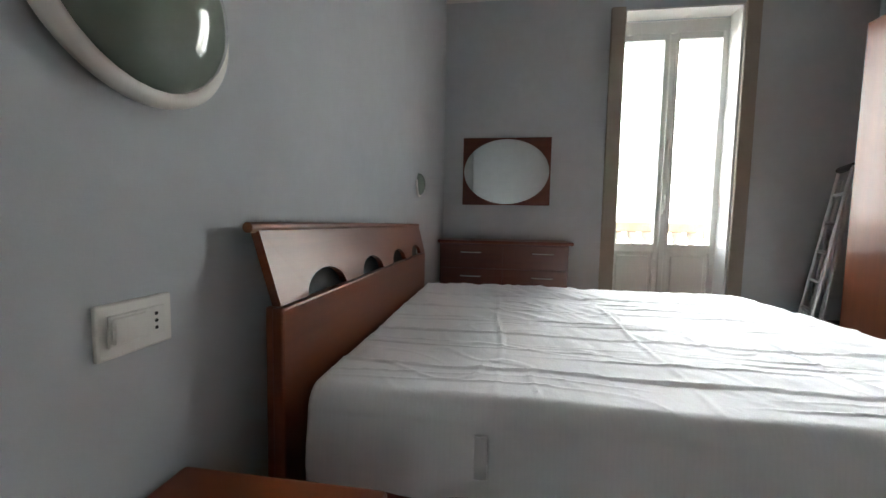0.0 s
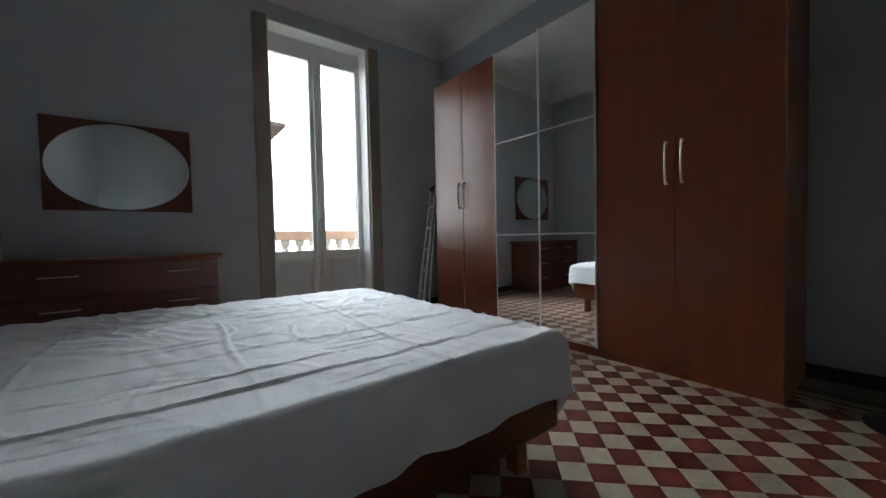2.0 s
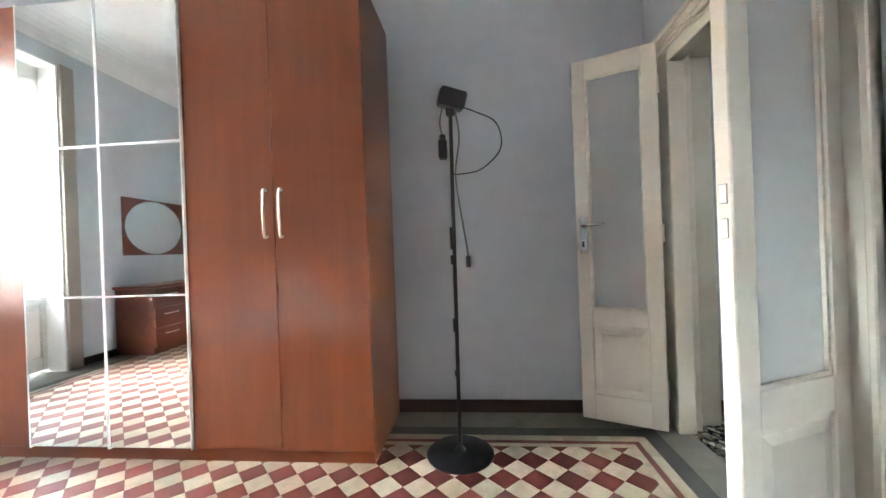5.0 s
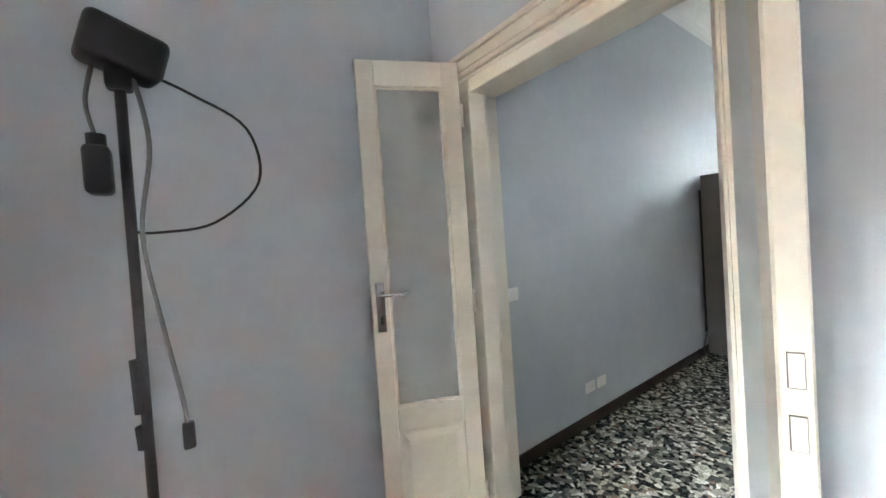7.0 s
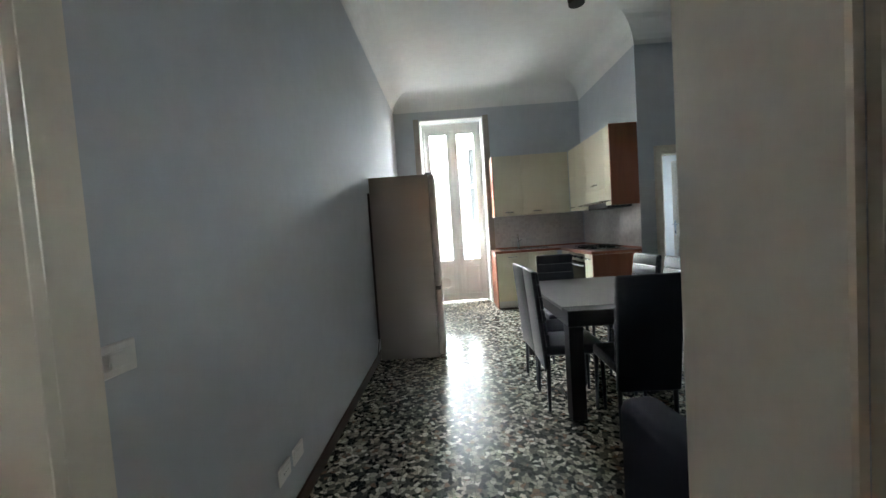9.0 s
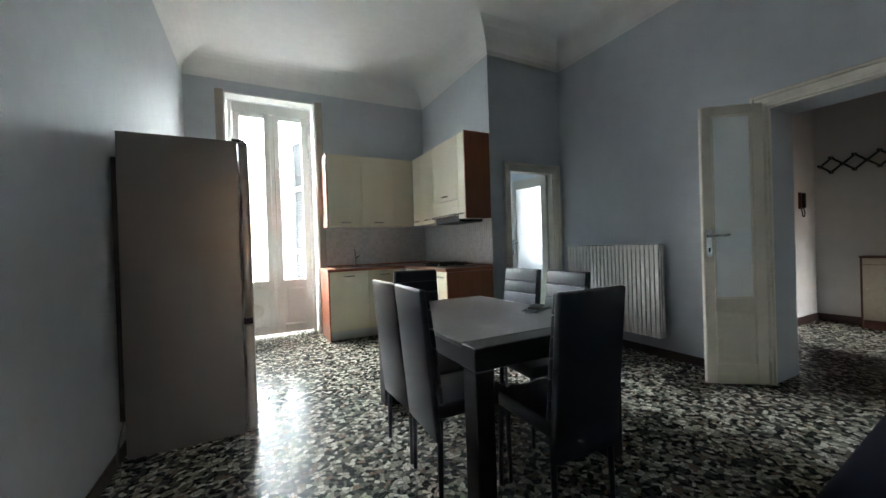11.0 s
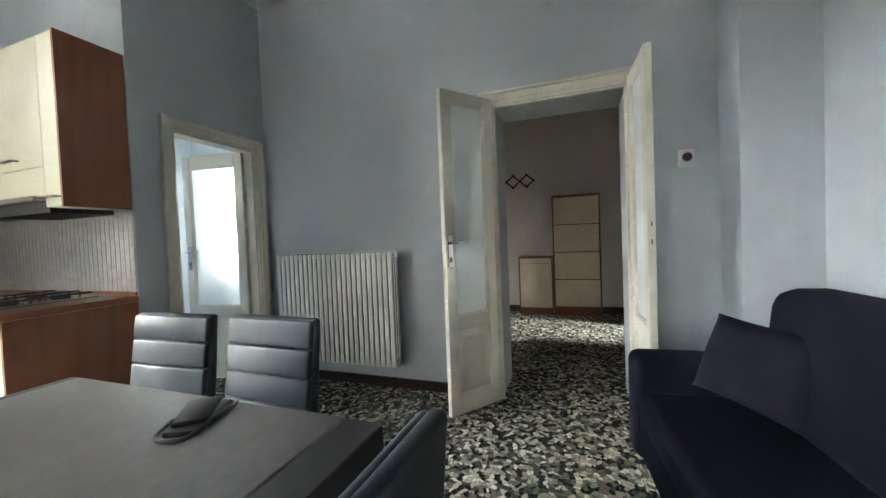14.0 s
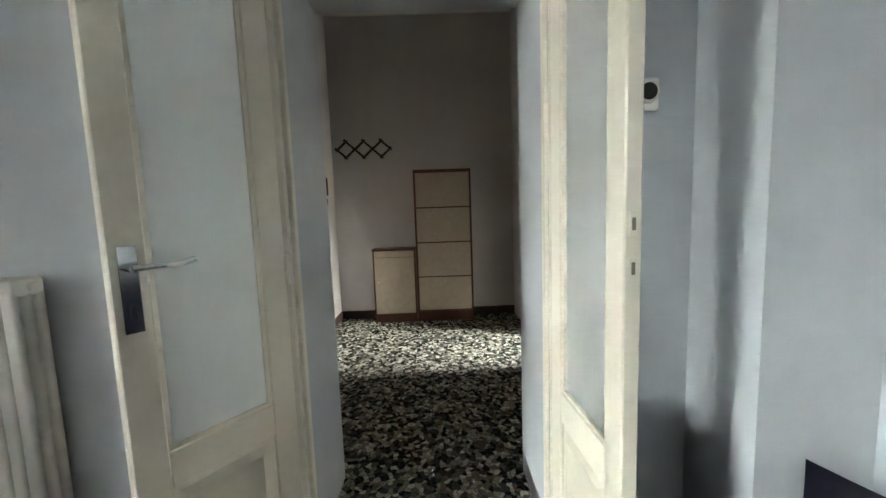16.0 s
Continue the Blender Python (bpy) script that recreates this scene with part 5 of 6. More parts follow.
    for k in range(4):
        part("knob", rod(bmesh.new(), (0.222, -0.12 + 0.08 * k, 0.012), (0.222, -0.12 + 0.08 * k, 0.034), 0.017, 0.014, 14), "black", hb, "", True)
    # wall cupboards
    za, zb = 1.53, 2.54
    for a, b in ((1.545, 2.02), (1.07, 1.543)):
        cabinet("wall_cabinet", "x", a, b, yb, -6.23, za, zb, [(a, b, za, zb - 0.003)], "cream wall cupboard over the sink", handle_low=True)
    cabinet("wall_cabinet", "x", 0.40 + 0.35, 1.068, yb, -6.23, za, zb, [], "cream corner filler cupboard")
    tagged(part("end_panel", boxed(2.022, 2.04, yb, -6.228, za - 0.005, zb + 0.003), "kside"), "cherry end panel of the wall cupboards", "cabinet panel", "kitchen units")
    cabinet("wall_cabinet", "y", -6.23 + 0.001, -5.93, xb, 0.752, za, zb, [(-6.22, -5.93, za, zb - 0.003)], "narrow cream wall cupboard in the corner", handle_low=True)
    cabinet("wall_cabinet", "y", -5.929, -5.51, xb, 0.752, za, zb, [(-5.929, -5.51, za, zb - 0.003)], "cream wall cupboard beside the hood", handle_low=True)
    cabinet("hood_cabinet", "y", -5.509, -4.84, xb, 0.752, 1.62, zb, [(-5.509, -4.84, 1.775, zb - 0.003)], "cream cupboard over the extractor hood", handle_low=True)
    hd = thing("extractor_hood", Matrix(), "slim black extractor hood with cream flap", "extractor hood")
    part("flap", boxed(0.733, 0.752, -5.507, -4.842, 1.60, 1.771, 0.002, 1), "cream", hd)
    part("hood_body", boxed(xb, 0.73, -5.50, -4.85, 1.50, 1.618, 0.004, 1), "black", hd)
    part("pull_out", boxed(0.73, 0.80, -5.50, -4.85, 1.565, 1.598, 0.004, 1), "inox", hd)
    cabinet("wall_cabinet", "y", -4.839, -4.68, xb, 0.752, za, zb, [(-4.839, -4.68, za, zb - 0.003)], "very narrow cream wall cupboard", handle_low=True)
    tagged(part("end_panel", boxed(xb, 0.754, -4.678, -4.66, za - 0.005, zb + 0.003), "kside"), "cherry end panel of the wall cupboards", "cabinet panel", "kitchen units")


def radiator():
    root = thing("radiator", Matrix(), "white column radiator hung on the wall", "radiator")
    y0, y1, z0, z1, n = -4.45, -3.27, 0.215, 1.16, 24
    p = (y1 - y0) / n
    for i in range(n):
        y = y0 + p * (i + 0.5)
        bm = bmesh.new()
        box(bm, -0.705, -0.602, y - p * 0.485, y + p * 0.485, z0, z0 + 0.06, 0.014, 2)
        box(bm, -0.705, -0.602, y - p * 0.485, y + p * 0.485, z1 - 0.06, z1, 0.014, 2)
        for x in (-0.692, -0.6535, -0.615):
            box(bm, x - 0.013, x + 0.013, y - p * 0.435, y + p * 0.435, z0 + 0.03, z1 - 0.03, 0.010, 3)
        part("radiator_column", bm, "radiator", root, "", True)
    for z in (z0 + 0.03, z1 - 0.03):
        part("header_tube", rod(bmesh.new(), (-0.665, y0 - 0.01, z), (-0.665, y1 + 0.012, z), 0.019), "radiator", root)
    vl = part("valve", rod(bmesh.new(), (-0.665, y0 - 0.01, z0 + 0.03), (-0.665, y0 - 0.07, z0 + 0.03), 0.014), "chrome", root, "chrome radiator valve")
    part("valve_knob", rod(bmesh.new(), (-0.665, y0 - 0.045, z0 + 0.03), (-0.59, y0 - 0.045, z0 + 0.03), 0.018, 0.016), "white_plastic", vl)
    part("pipe", rod(bmesh.new(), (-0.665, y0 - 0.065, z0 + 0.03), (-0.665, y0 - 0.065, 0.0), 0.009), "radiator", root)
    for y in (y0 + 0.2, y1 - 0.2):
        part("bracket", boxed(KX0, -0.70, y - 0.012, y + 0.012, z1 - 0.12, z1 - 0.09), "radiator", root)
    return root


def cushion_mesh(w, h, t, seg=20, pinch=0.10):
    """A stuffed cushion in the xz plane, plump in the middle and pinched at the corners."""
    bm = bmesh.new()
    sheets = []
    for sgn in (-1, 1):
        grid = []
        for i in range(seg + 1):
            row = []
            for j in range(seg + 1):
                u, v = 2 * i / seg - 1, 2 * j / seg - 1
                k = ((1 - u * u) * (1 - v * v)) ** 0.42
                sx, sz = u * (1 - pinch * (1 - v * v) * abs(u) ** 2 * 0.6), v * (1 - pinch * (1 - u * u) * abs(v) ** 2 * 0.6)
                d = t / 2 * k * (1 + 0.10 * noise.noise((u * 2.5, v * 2.5, sgn)))
                row.append(bm.verts.new((sx * w / 2, sgn * d, sz * h / 2)))
            grid.append(row)
        sheets.append(grid)
        for i in range(seg):
            for j in range(seg):
                q = (grid[i][j], grid[i + 1][j], grid[i + 1][j + 1], grid[i][j + 1])
                bm.faces.new(q if sgn < 0 else q[::-1])
    bmesh.ops.remove_doubles(bm, verts=bm.verts[:], dist=1e-5)
    return bm


SOFA_TURN = pose(-0.2, -1.64, 0, 0, 0, 4) @ pose(0.2, 1.64, 0)


def sofa():
    root = thing("sofa", SOFA_TURN, "dark navy fabric two-seat sofa with flared arms", "sofa")
    x0, x1, yb, yf = SOFA
    part("base", boxed(x0 + 0.03, x1 - 0.03, yf + 0.03, yb, 0.09, 0.30, 0.02, 2), "navy", root, "", True)
    for a, b in ((x0, x0 + 0.17), (x1 - 0.17, x1)):
        part("arm", boxed(a, b, yf, yb - 0.01, 0.07, 0.62, 0.055, 5), "navy", root, "", True)
    mid = (x0 + x1) / 2
    for a, b in ((x0 + 0.17, x1 - 0.17),):
        part("seat_cushion", boxed(a + 0.003, b - 0.003, yf + 0.015, yb - 0.20, 0.285, 0.45, 0.045, 4), "navy", root, "", True)
    bm = boxed(x0 + 0.17, x1 - 0.17, yb - 0.28, yb - 0.02, 0.36, 0.975, 0.085, 6)
    for v in bm.verts:
        v.co.y += 0.10 * (v.co.z - 0.45)
        v.co.x += 0.06 * max(0.0, v.co.z - 0.5) * (1 if v.co.x < mid else -1)
    part("back_cushion", bm, "navy", root, "", True)
    for x in (x0 + 0.09, x1 - 0.09):
        for y in (yf + 0.08, yb - 0.10):
            part("foot", rod(bmesh.new(), (x, y, 0), (x, y, 0.095), 0.016, 0.02, 12), "chrome", root, "chrome sofa foot")
    return root


proto = chair_proto()
proto.matrix_basis = pose(2.01, -3.11, 0, 0, 0, 182)
for x, y, turn in ((2.01, -2.715, 178), (1.75, -3.635, 88), (1.33, -3.29, 2), (1.31, -2.87, -3), (1.71, -2.35, -92)):
    copy_thing(proto, pose(x, y, 0, 0, 0, turn))
dining_table()
dark_case()
fridge()
kitchen()
radiator()
sofa()
pl = part("cushion", cushion_mesh(0.44, 0.37, 0.17), "navy_pale", smooth=True)
pl.matrix_basis = pose(0.125, -1.185, 0.655, -24, 3, 34)
tagged(pl, "dark navy fabric cushion leaning on the sofa's arm", "cushion", "sofa cushions")
pl = part("cushion", cushion_mesh(0.43, 0.36, 0.17), "navy", smooth=True)
pl.matrix_basis = SOFA_TURN @ pose(1.80, -1.22, 0.625, -26, -3, -36)
tagged(pl, "dark navy fabric cushion leaning in the sofa's corner", "cushion", "sofa cushions")
wall_plate("wall_socket", pose(KX1, -1.615, 0.28, 0, 0, -90), 0.115, 0.08, "white wall socket plate near the floor", "socket", [(0, 0.0), (0.019, 0), (-0.019, 0)])
wall_plate("wall_socket", pose(KX1, -1.765, 0.28, 0, 0, -90), 0.115, 0.08, "white wall socket plate near the floor", "socket", [])
wall_plate("light_switch", pose(KX1, -0.85, 1.075, 0, 0, -90), 0.12, 0.08, "white light switch plate by the doorway", "switch", [], (-0.02, 0.02))


def thermostat():
    root = thing("thermostat", pose(KX0, -1.20, 1.70, 0, 0, 90), "round white thermostat with dark dial", "thermostat")
    part("body", boxed(-0.045, 0.045, -0.022, 0, -0.055, 0.055, 0.012, 3), "white_plastic", root, "", True)
    part("dial", rod(bmesh.new(), (0, -0.034, 0.005), (0, -0.02, 0.005), 0.036, 0.040, 28), "white_plastic", root, "", True)
    part("display", rod(bmesh.new(), (0, -0.0355, 0.005), (0, -0.033, 0.005), 0.028, seg=24), "black", root)
    return root


thermostat()


def pendant():
    root = thing("pendant_lamp", pose(1.467, -3.63, 0), "small dark pendant lamp hanging from the ceiling", "pendant lamp")
    part("shade", lathe(bmesh.new(), [(0.0, 3.43), (0.075, 3.43), (0.085, 3.50), (0.06, 3.58), (0.02, 3.60), (0.0, 3.60)], 24), "black_metal", root, "", True)
    part("flex", rod(bmesh.new(), (0, 0, 3.59), (0, 0, 3.769), 0.004), "black", root)
    part("ceiling_rose", lathe(bmesh.new(), [(0.045, 3.769), (0.045, 3.75), (0.02, 3.74), (0.0, 3.74)], 20), "white_plastic", root, "", True)
    return root


pendant()


# ---- hall ----
def shoe_cabinet():
    root = thing("shoe_cabinet", Matrix(), "tall beige shoe cabinet with four flaps and brown edges", "shoe cabinet", "hall cabinets")
    x, xb, y0, y1, top = -3.87, HX0 + 0.016, -2.195, -1.51, 1.84
    part("carcass", boxed(xb, x - 0.002, y0 + 0.02, y1 - 0.02, 0.02, top - 0.02), "brownwood", root)
    for a, b in ((y0, y0 + 0.02), (y1 - 0.02, y1)):
        part("side_panel", boxed(xb, x + 0.02, a, b, 0, top), "brownwood", root)
    part("top_panel", boxed(xb, x + 0.02, y0 + 0.02, y1 - 0.02, top - 0.02, top), "brownwood", root)
    part("plinth", boxed(xb, x + 0.01, y0 + 0.02, y1 - 0.02, 0, 0.12), "brownwood", root)
    h = (top - 0.03 - 0.13) / 4
    for k in range(4):
        z = 0.13 + h * k
        d = part("flap", boxed(x, x + 0.016, y0 + 0.023, y1 - 0.023, z + 0.008, z + h - 0.008, 0.002, 1), "beige", root, "beige laminate flap")
        part("knob", rod(bmesh.new(), (x + 0.016, (y0 + y1) / 2, z + h - 0.045), (x + 0.03, (y0 + y1) / 2, z + h - 0.045), 0.008, 0.010), "satin", d)
    return root


def low_cabinet():
    root = thing("low_cabinet", Matrix(), "low beige cabinet with one door and brown edges", "cabinet", "hall cabinets")
    x, xb, y0, y1, top = -3.87, HX0 + 0.016, -2.725, -2.205, 0.91
    for a, b in ((y0, y0 + 0.018), (y1 - 0.018, y1)):
        part("side_panel", boxed(xb, x + 0.018, a, b, 0, top - 0.02), "brownwood", root)
    part("top_panel", boxed(xb, x + 0.03, y0 - 0.006, y1 + 0.004, top - 0.02, top, 0.003, 1), "brownwood", root)
    part("carcass", boxed(xb, x - 0.002, y0 + 0.018, y1 - 0.018, 0.02, top - 0.02), "brownwood", root)
    part("plinth", boxed(xb, x + 0.01, y0 + 0.018, y1 - 0.018, 0, 0.10), "brownwood", root)
    d = part("door", boxed(x, x + 0.016, y0 + 0.02, y1 - 0.02, 0.11, 0.80, 0.002, 1), "beige", root, "beige laminate door")
    part("drawer", boxed(x, x + 0.016, y0 + 0.02, y1 - 0.02, 0.806, top - 0.028, 0.002, 1), "beige", root, "beige laminate drawer front")
    part("knob", rod(bmesh.new(), (x + 0.016, y0 + 0.06, 0.5), (x + 0.03, y0 + 0.06, 0.5), 0.009), "satin", d)
    return root


def coat_rack():
    root = thing("coat_rack", pose(HX0, -2.80, 2.137) @ Matrix.Scale(1.146, 4), "black folding lattice coat rack on the wall", "coat rack")
    w, n = 0.19, 3
    for i in range(n):
        y = -w * n / 2 + w * i
        for s1 in (-1, 1):
            for a, b in (((y, 0.0), (y + w / 2, s1 * 0.085)), ((y + w / 2, s1 * 0.085), (y + w, 0.0))):
                off = 0.012 if s1 > 0 else 0.024
                p, q = Vector((off, *a)), Vector((off, *b))
                d = (q - p).normalized() * 0.02
                bm = bmesh.new()
                rod(bm, p - d, q + d, 0.012, seg=6)
                part("lattice_bar", bm, "black", root)
    for i in range(n + 1):
        y = -w * n / 2 + w * i
        part("peg", rod(bmesh.new(), (0.01, y, 0), (0.075, y, 0.0), 0.010, 0.014), "black", root)
    for i in range(n):
        y = -w * n / 2 + w * (i + 0.5)
        for z in (-0.085, 0.085):
            part("peg", rod(bmesh.new(), (0.01, y, z), (0.075, y, z), 0.010, 0.014), "black", root)
    return root


def intercom():
    root = thing("intercom_phone", pose(-3.60, HY0, 1.57, 0, 0, 180), "brown and white intercom handset on the hall wall", "intercom")
    part("base", boxed(-0.045, 0.045, -0.03, 0, -0.02, 0.20, 0.006, 2), "brownwood", root)
    part("handset", boxed(-0.02, 0.025, -0.065, -0.03, -0.01, 0.19, 0.012, 3), "black", root, "", True)
    bm = bmesh.new()
    tube(bm, [(0.0, -0.04, -0.01), (0.01, -0.05, -0.08), (-0.01, -0.04, -0.13), (0.0, -0.02, -0.02)], 0.006, 6)
    part("cord", bm, "black", root, "", True)
    return root


shoe_cabinet()
low_cabinet()
coat_rack()
intercom()


# ---- outside ----
GROUND_Z = -9.0
tagged(part("ground", boxed(-400, 400, -400, 400, GROUND_Z - 0.5, GROUND_Z), "paving"), "grey courtyard and street far below", "ground", kind="structure")
tagged(part("balcony_north", boxed(-1.5, 5.0, BY1 + 0.42, BY1 + 1.55, -0.25, -0.03), "paving"), "paved balcony slab outside the bedroom", "balcony", kind="structure")
tagged(part("balcony_south", boxed(1.0, 5.0, KY0 - 1.5, KY0 - 0.42, -0.25, -0.03), "paving"), "paved balcony slab outside the kitchen", "balcony", kind="structure")


def balustrade():
    root = thing("balustrade", pose(0, BY1 + 1.42, -0.03), "terracotta balustrade with turned pale balusters", "balustrade")
    part("hand_rail", boxed(-1.5, 5.0, -0.10, 0.10, 0.92, 1.06, 0.02, 2), "stone", root, "terracotta-coloured stone hand rail")
    part("bottom_rail", boxed(-1.5, 5.0, -0.09, 0.09, 0.0, 0.12, 0.01, 1), "stone", root)
    prof = [(0.062, 0.12), (0.062, 0.16), (0.04, 0.19), (0.05, 0.26), (0.072, 0.38), (0.068, 0.48), (0.036, 0.66), (0.032, 0.74), (0.05, 0.78), (0.036, 0.82), (0.062, 0.86), (0.062, 0.92)]
    bm = lathe(bmesh.new(), prof, 12)
    first = part("baluster", bm, "stone_pale", root, "", True)
    first.matrix_basis = pose(-1.38, 0, 0)
    for i in range(1, 33):
        o = first.copy()
        scene.collection.objects.link(o)
        o.matrix_basis = pose(-1.38 + 0.195 * i, 0, 0)
    return root


def building(name, m, w, d, h, roof_out, body, label, rows, cols):
    """A far house: body, eaves, roof, windows with sills."""
    root = thing(name, m, label, "building")
    part("facade", boxed(-w / 2, w / 2, 0, d, 0, h), body, root)
    part("eaves", boxed(-w / 2 - roof_out, w / 2 + roof_out, -roof_out, d + roof_out, h, h + 0.18, 0.02, 1), "roof", root, "dark wooden eaves")
    bm = bmesh.new()
    v = [bm.verts.new(p) for p in ((-w / 2 - roof_out, -roof_out, h + 0.181), (w / 2 + roof_out, -roof_out, h + 0.181), (w / 2 + roof_out, d + roof_out, h + 0.181), (-w / 2 - roof_out, d + roof_out, h + 0.181), (-w / 4, d / 2, h + 1.6), (w / 4, d / 2, h + 1.6))]
    for q in ((0, 1, 5, 4), (1, 2, 5), (2, 3, 4, 5), (3, 0, 4), (3, 2, 1, 0)):
        bm.faces.new([v[i] for i in q])
    part("roof", bm, "roof", root)
    for r in range(rows):
        for c in range(cols):
            x, z = -w / 2 + w * (c + 0.5) / cols, 1.6 + r * 3.3
            win = part("window", boxed(x - 0.5, x + 0.5, -0.04, 0.0, z, z + 1.6), "far_glass", root, "hazy window")
            part("sill", boxed(x - 0.6, x + 0.6, -0.12, 0.0, z - 0.1, z), "stone_pale", win)
            part("surround", boxed(x - 0.6, x + 0.6, -0.06, 0.0, z + 1.601, z + 1.75), "stone_pale", win)
    return root


def glow_backdrop():
    """Plain glowing backdrop added beyond the far roofs to white out the windows."""
    m, nt, b = base_nodes("glowing_backdrop")
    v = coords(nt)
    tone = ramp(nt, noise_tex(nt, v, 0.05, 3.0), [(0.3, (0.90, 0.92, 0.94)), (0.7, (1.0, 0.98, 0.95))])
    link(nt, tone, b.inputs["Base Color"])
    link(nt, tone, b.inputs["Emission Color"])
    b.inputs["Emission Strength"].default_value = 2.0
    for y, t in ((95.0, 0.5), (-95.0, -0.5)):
        tagged(part("backdrop", boxed(-260, 260, min(y, y + t), max(y, y + t), GROUND_Z, 42.0), m), "plain glowing backdrop beyond the distant roofs", "backdrop", kind="structure")


glow_backdrop()
balustrade()
building("apartment_building", pose(-0.7, 16.7, GROUND_Z), 9.6, 9.0, 14.35, 0.5, "stucco", "ochre apartment building with dark eaves across the street", 3, 4)
building("apartment_building", pose(5.0, -19.0, GROUND_Z, 0, 0, 180), 18.0, 9.0, 17.0, 0.6, "stucco_pale", "pale apartment building across the courtyard", 5, 7)


far_balcony = thing("far_balcony", pose(2.6, -18.95, 2.35), "orange-sided balcony on the building across the courtyard", "balcony")
part("balcony_slab", boxed(-1.3, 1.3, 0.0, 0.9, -0.35, -0.2), "stone_pale", far_balcony)
part("balcony_panel", boxed(-1.3, 1.3, 0.86, 0.9, -0.2, 0.45, 0.01, 1), "stone", far_balcony, "terracotta balcony panel")


def shutter(name, m, label):
    """A tall louvred shutter leaf, folded open outside the window."""
    root = thing(name, m, label, "shutter")
    w, h = 0.52, 2.95
    for a, b in ((0, 0.06), (w - 0.06, w)):
        part("stile", boxed(a, b, -0.02, 0.02, 0, h, 0.003, 1), "shutter", root)
    for z in (0.0, 1.1, 2.1, h - 0.09):
        part("rail", boxed(0.06, w - 0.06, -0.02, 0.02, z, z + 0.09, 0.003, 1), "shutter", root)
    bm = bmesh.new()
    v = box(bm, 0.06, w - 0.06, -0.024, 0.024, -0.004, 0.004)
    bmesh.ops.rotate(bm, verts=bm.verts[:], cent=(0, 0, 0), matrix=Matrix.Rotation(radians(40), 3, "X"))
    slat = part("slat", bm, "shutter", root)
    slat.matrix_basis = pose(0, 0, 0.115)
    z = 0.155
    while z < h - 0.1:
        if not any(a - 0.012 < z < a + 0.10 for a in (1.1, 2.1)):
            o = slat.copy()
            scene.collection.objects.link(o)
            o.matrix_basis = pose(0, 0, z)
        z += 0.042
    return root


shutter("shutter", pose(WIN2[0] + 0.03, KY0 - 0.40, 0.06, 0, 0, -68), "dark grey-green louvred shutter folded open outside")


# ---- small pieces of walls and floors ----
def splash_tiles():
    for name, along, a, b in (("backsplash_south", "x", NX + 0.017, 2.08), ("backsplash_west", "y", KY0 + 0.017, -4.66)):
        z0, z1 = 0.976, 1.528
        bm = boxed(*((a, b, KY0, KY0 + 0.004) if along == "x" else (NX, NX + 0.004, a, b)), z0, z1)
        root = tagged(part(name, bm, "splash_grout"), "grey mosaic tile splashback over the worktop", "tile splashback", kind="structure")
        p, g = 0.05, 0.004
        bm = bmesh.new()
        nu, nz = int((b - a) / p), int((z1 - z0) / p)
        for i in range(nu):
            for k in range(nz):
                u, z = a + p * i, z0 + p * k
                if along == "x":
                    box(bm, u + g / 2, u + p - g / 2, KY0 + 0.0035, KY0 + 0.0075, z + g / 2, z + p - g / 2)
                else:
                    box(bm, NX + 0.0035, NX + 0.0075, u + g / 2, u + p - g / 2, z + g / 2, z + p - g / 2)
        tagged(part("mosaic_tiles", bm, M_SPLASH, root), kind="stuff")


def island_tint(name, color, spread):
    m, nt, b = base_nodes(name)
    geo = nt.nodes.new("ShaderNodeNewGeometry")
    v = coords(nt)
    c1 = ramp(nt, geo.outputs["Random Per Island"], [(0.0, shade(color, 1 - spread)), (1.0, shade(color, 1 + spread))])
    c2 = ramp(nt, noise_tex(nt, v, 60.0), [(0.3, (0.85, 0.85, 0.85)), (0.7, (1, 1, 1))])
    link(nt, mix(nt, 1.0, c1, c2, "MULTIPLY"), b.inputs["Base Color"])
    b.inputs["Roughness"].default_value = 0.3
    return m


M_SPLASH = island_tint("grey_mosaic", (0.47, 0.45, 0.43), 0.09)
splash_tiles()


def tile_variant(name, color):
    """Cement tile whose tone shifts from tile to tile."""
    m, nt, b = base_nodes(name)
    v = coords(nt, (1, 1, 1), True)
    oi = nt.nodes.new("ShaderNodeObjectInfo")
    geo = nt.nodes.new("ShaderNodeNewGeometry")
    addn = nt.nodes.new("ShaderNodeMath")
    addn.operation = "ADD"
    link(nt, oi.outputs["Random"], addn.inputs[0])
    link(nt, geo.outputs["Random Per Island"], addn.inputs[1])
    fr = nt.nodes.new("ShaderNodeMath")
    fr.operation = "FRACT"
    link(nt, addn.outputs[0], fr.inputs[0])
    c1 = ramp(nt, fr.outputs[0], [(0.0, shade(color, 0.82)), (1.0, shade(color, 1.14))])
    stain = noise_tex(nt, v, 14.0, 5.0, 0.65)
    c2 = ramp(nt, stain, [(0.25, (0.72, 0.72, 0.72)), (0.6, (1, 1, 1))])
    link(nt, mix(nt, 1.0, c1, c2, "MULTIPLY"), b.inputs["Base Color"])
    rough_range(nt, b, stain, 0.34, 0.55)
    bump(nt, b, noise_tex(nt, v, 90.0), 0.05, 0.001)
    return m


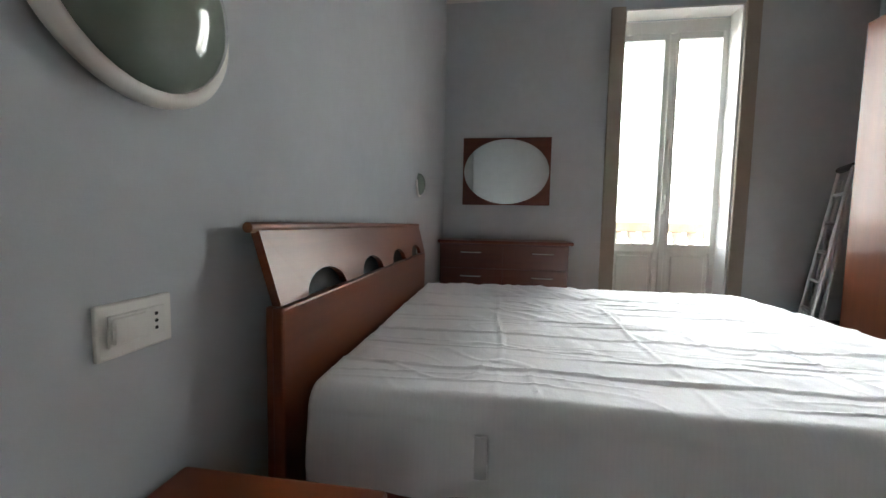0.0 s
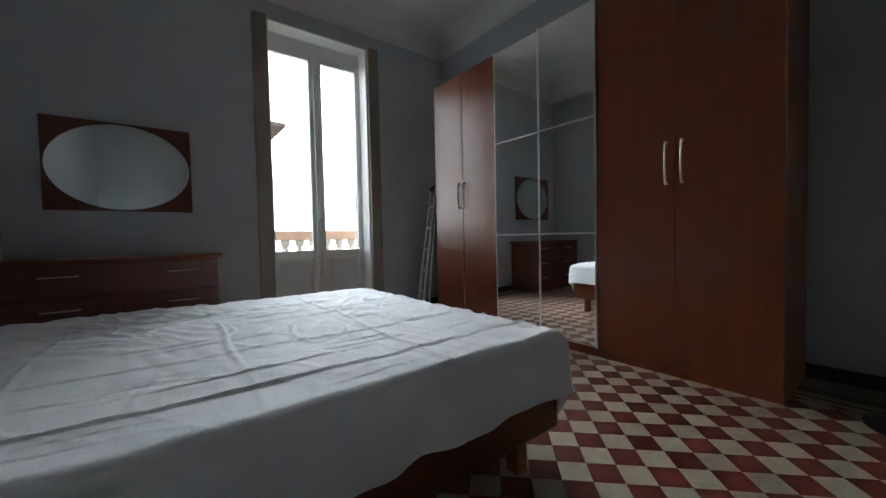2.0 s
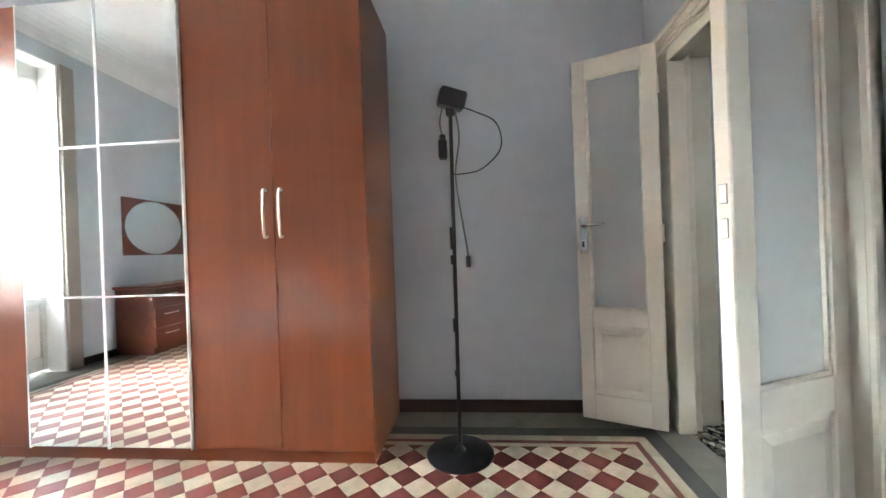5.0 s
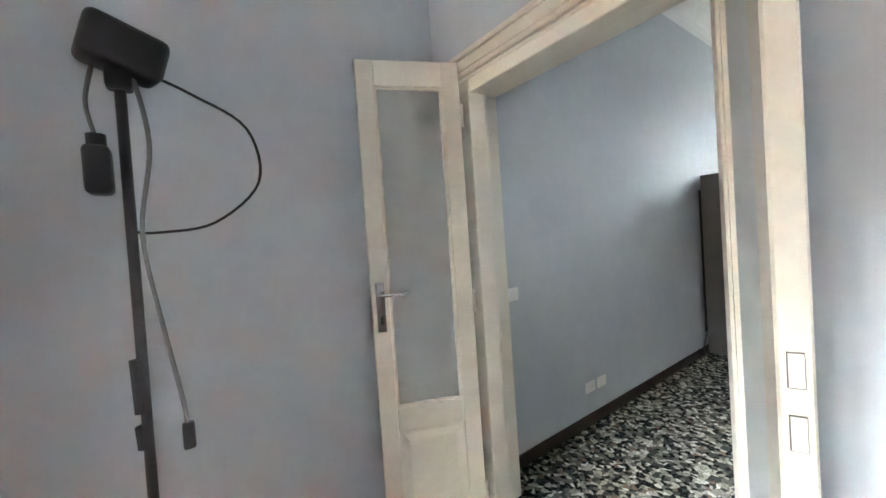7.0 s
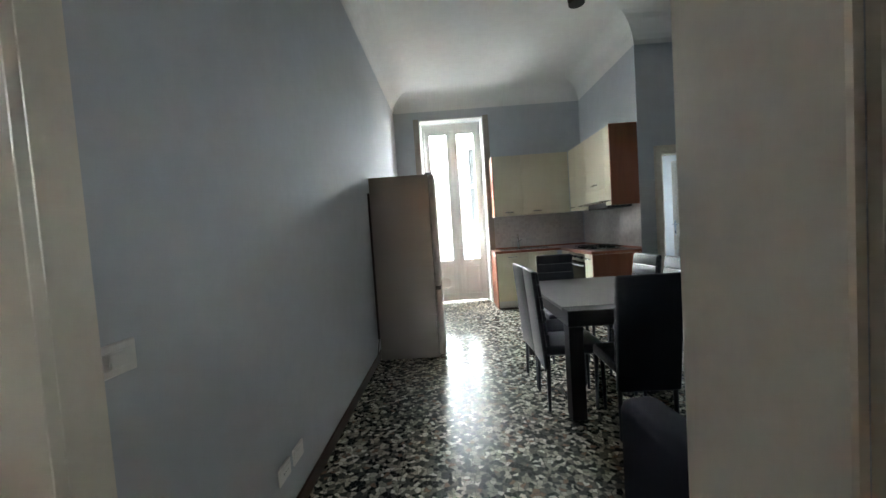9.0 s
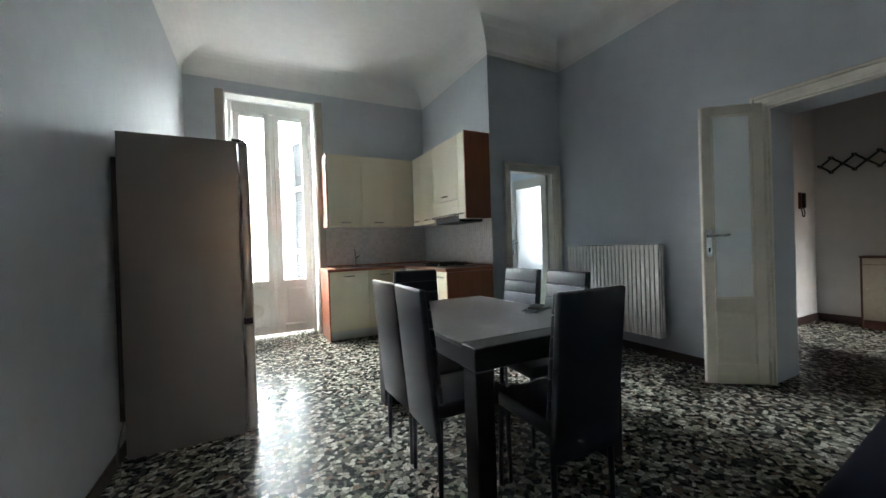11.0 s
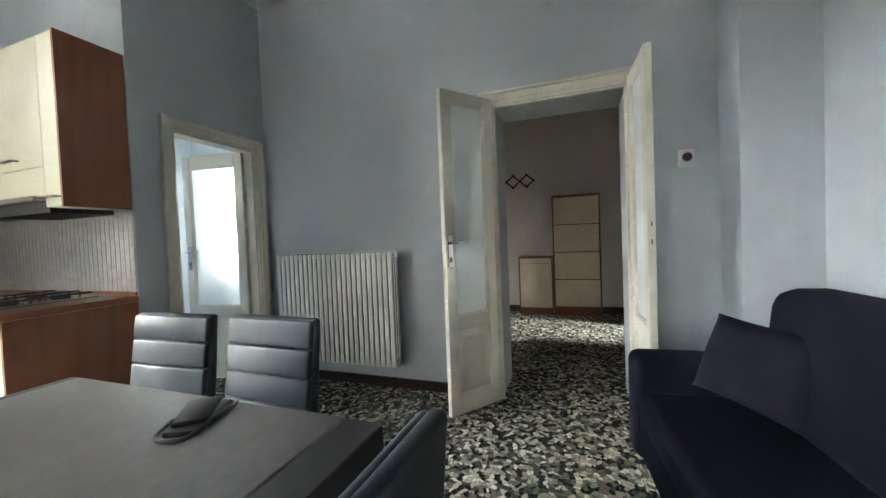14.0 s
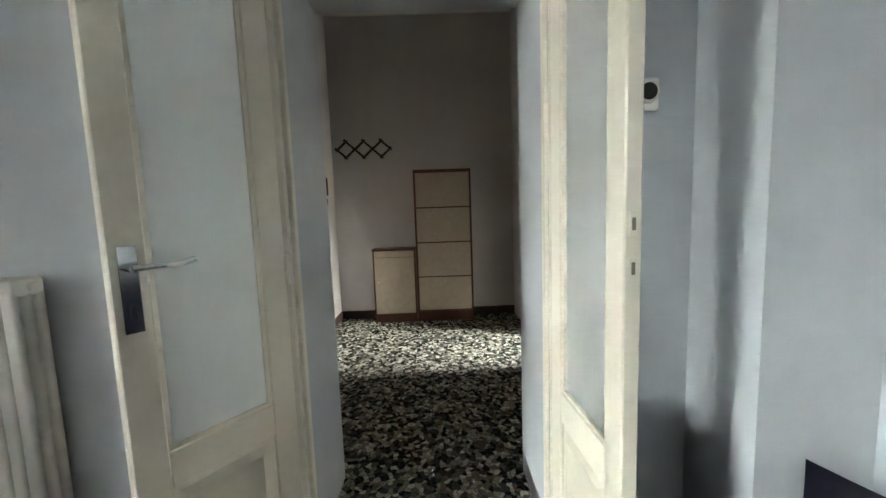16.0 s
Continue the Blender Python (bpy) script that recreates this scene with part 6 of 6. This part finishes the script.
def bedroom_tiles():
    """Square cement tiles laid diagonally in oxblood and cream, within bands of grey, dark green and oxblood."""
    floor_ob = bpy.data.objects["floor_bedroom"]
    mats = [tile_variant("oxblood_tile", (0.125, 0.022, 0.016)), tile_variant("cream_tile", (0.37, 0.325, 0.235))]
    dark, grey = tile_variant("dark_border_tile", (0.045, 0.050, 0.043)), tile_variant("grey_border_tile", (0.16, 0.155, 0.125))
    ix0, ix1, iy0, iy1 = TILE_FIELD
    s, g, t, lift = TILE, 0.0012, 0.005, 0.0
    ang = radians(TILE_TURN)
    c, sn = math.cos(ang), math.sin(ang)

    def clip(poly):
        for axis, lim, keep in ((0, ix0, 1), (0, ix1, -1), (1, iy0, 1), (1, iy1, -1)):
            out = []
            for i, p in enumerate(poly):
                q = poly[(i + 1) % len(poly)]
                pi, qi = keep * (p[axis] - lim) >= -1e-9, keep * (q[axis] - lim) >= -1e-9
                if pi:
                    out.append(p)
                if pi != qi:
                    k = (lim - p[axis]) / (q[axis] - p[axis])
                    out.append((p[0] + k * (q[0] - p[0]), p[1] + k * (q[1] - p[1])))
            poly = out
            if len(poly) < 3:
                return []
        return poly

    def slab(bm, poly, z0=-0.006, z1=-0.0005):
        lo, hi = [bm.verts.new((x, y, z0)) for x, y in poly], [bm.verts.new((x, y, z1)) for x, y in poly]
        bm.faces.new(hi)
        n = len(poly)
        for i in range(n):
            bm.faces.new((lo[i], lo[(i + 1) % n], hi[(i + 1) % n], hi[i]))

    ox, oy = TILE_ORIGIN
    shared = []
    for k in range(2):
        bm = bmesh.new()
        h = s / 2 - g
        slab(bm, [(c * x - sn * y, sn * x + c * y) for x, y in ((-h, -h), (h, -h), (h, h), (-h, h))])
        me = bpy.data.meshes.new("tile")
        bm.to_mesh(me)
        bm.free()
        me.materials.append(mats[k])
        shared.append(me)
    rest = [bmesh.new(), bmesh.new()]
    N = 60
    count = 0
    for i in range(-N, N):
        for j in range(-N, N):
            a, b = (i + 0.5) * s, (j + 0.5) * s
            x, y = ox + c * a - sn * b, oy + sn * a + c * b
            if not (ix0 - s < x < ix1 + s and iy0 - s < y < iy1 + s):
                continue
            k = (i + j) % 2
            h = s / 2 - g
            poly = [(x + c * p - sn * q, y + sn * p + c * q) for p, q in ((-h, -h), (h, -h), (h, h), (-h, h))]
            cut = clip(poly)
            if len(cut) < 3:
                continue
            whole = all(ix0 < p[0] < ix1 and iy0 < p[1] < iy1 for p in poly)
            if whole and x > 1.75 and 0.2 < y < 2.6 and count < 300:
                ob = new("tile", shared[k])
                ob.parent = floor_ob
                ob.location = (x, y, 0)
                count += 1
            else:
                slab(rest[k], cut)
    for bm, mt in zip(rest, mats):
        tagged(part("tiles", bm, mt, floor_ob), kind="stuff")
    # border bands, from the field outwards
    bands = [(0.035, mats[1], "cream_band"), (0.030, mats[0], "oxblood_band"), (0.055, mats[1], "cream_band"), (0.09, dark, "dark_band"), (1.2, grey, "grey_band")]
    o0, o1, p0, p1 = ix0, ix1, iy0, iy1
    for wd, mt, nm in bands:
        bm = bmesh.new()
        n0, n1, q0, q1 = max(o0 - wd, BX0), min(o1 + wd, BX1), max(p0 - wd, -0.448), min(p1 + wd, BY1 + 0.2)
        for a, b, e, f in ((n0, n1, q0, p0 - g), (n0, n1, p1 + g, q1), (n0, o0 - g, p0 + g, p1 - g), (o1 + g, n1, p0 + g, p1 - g)):
            if b - a > 0.002 and f - e > 0.002:
                nxs, nys = max(1, round((b - a) / 0.2)), max(1, round((f - e) / 0.2))
                for i in range(nxs):
                    for j in range(nys):
                        xa, xb_ = a + (b - a) * i / nxs, a + (b - a) * (i + 1) / nxs
                        ya, yb_ = e + (f - e) * j / nys, e + (f - e) * (j + 1) / nys
                        slab(bm, [(xa + 0.0006, ya + 0.0006), (xb_ - 0.0006, ya + 0.0006), (xb_ - 0.0006, yb_ - 0.0006), (xa + 0.0006, yb_ - 0.0006)])
        tagged(part(nm, bm, mt, floor_ob), kind="stuff")
        o0, o1, p0, p1 = n0, n1, q0, q1


bedroom_tiles()
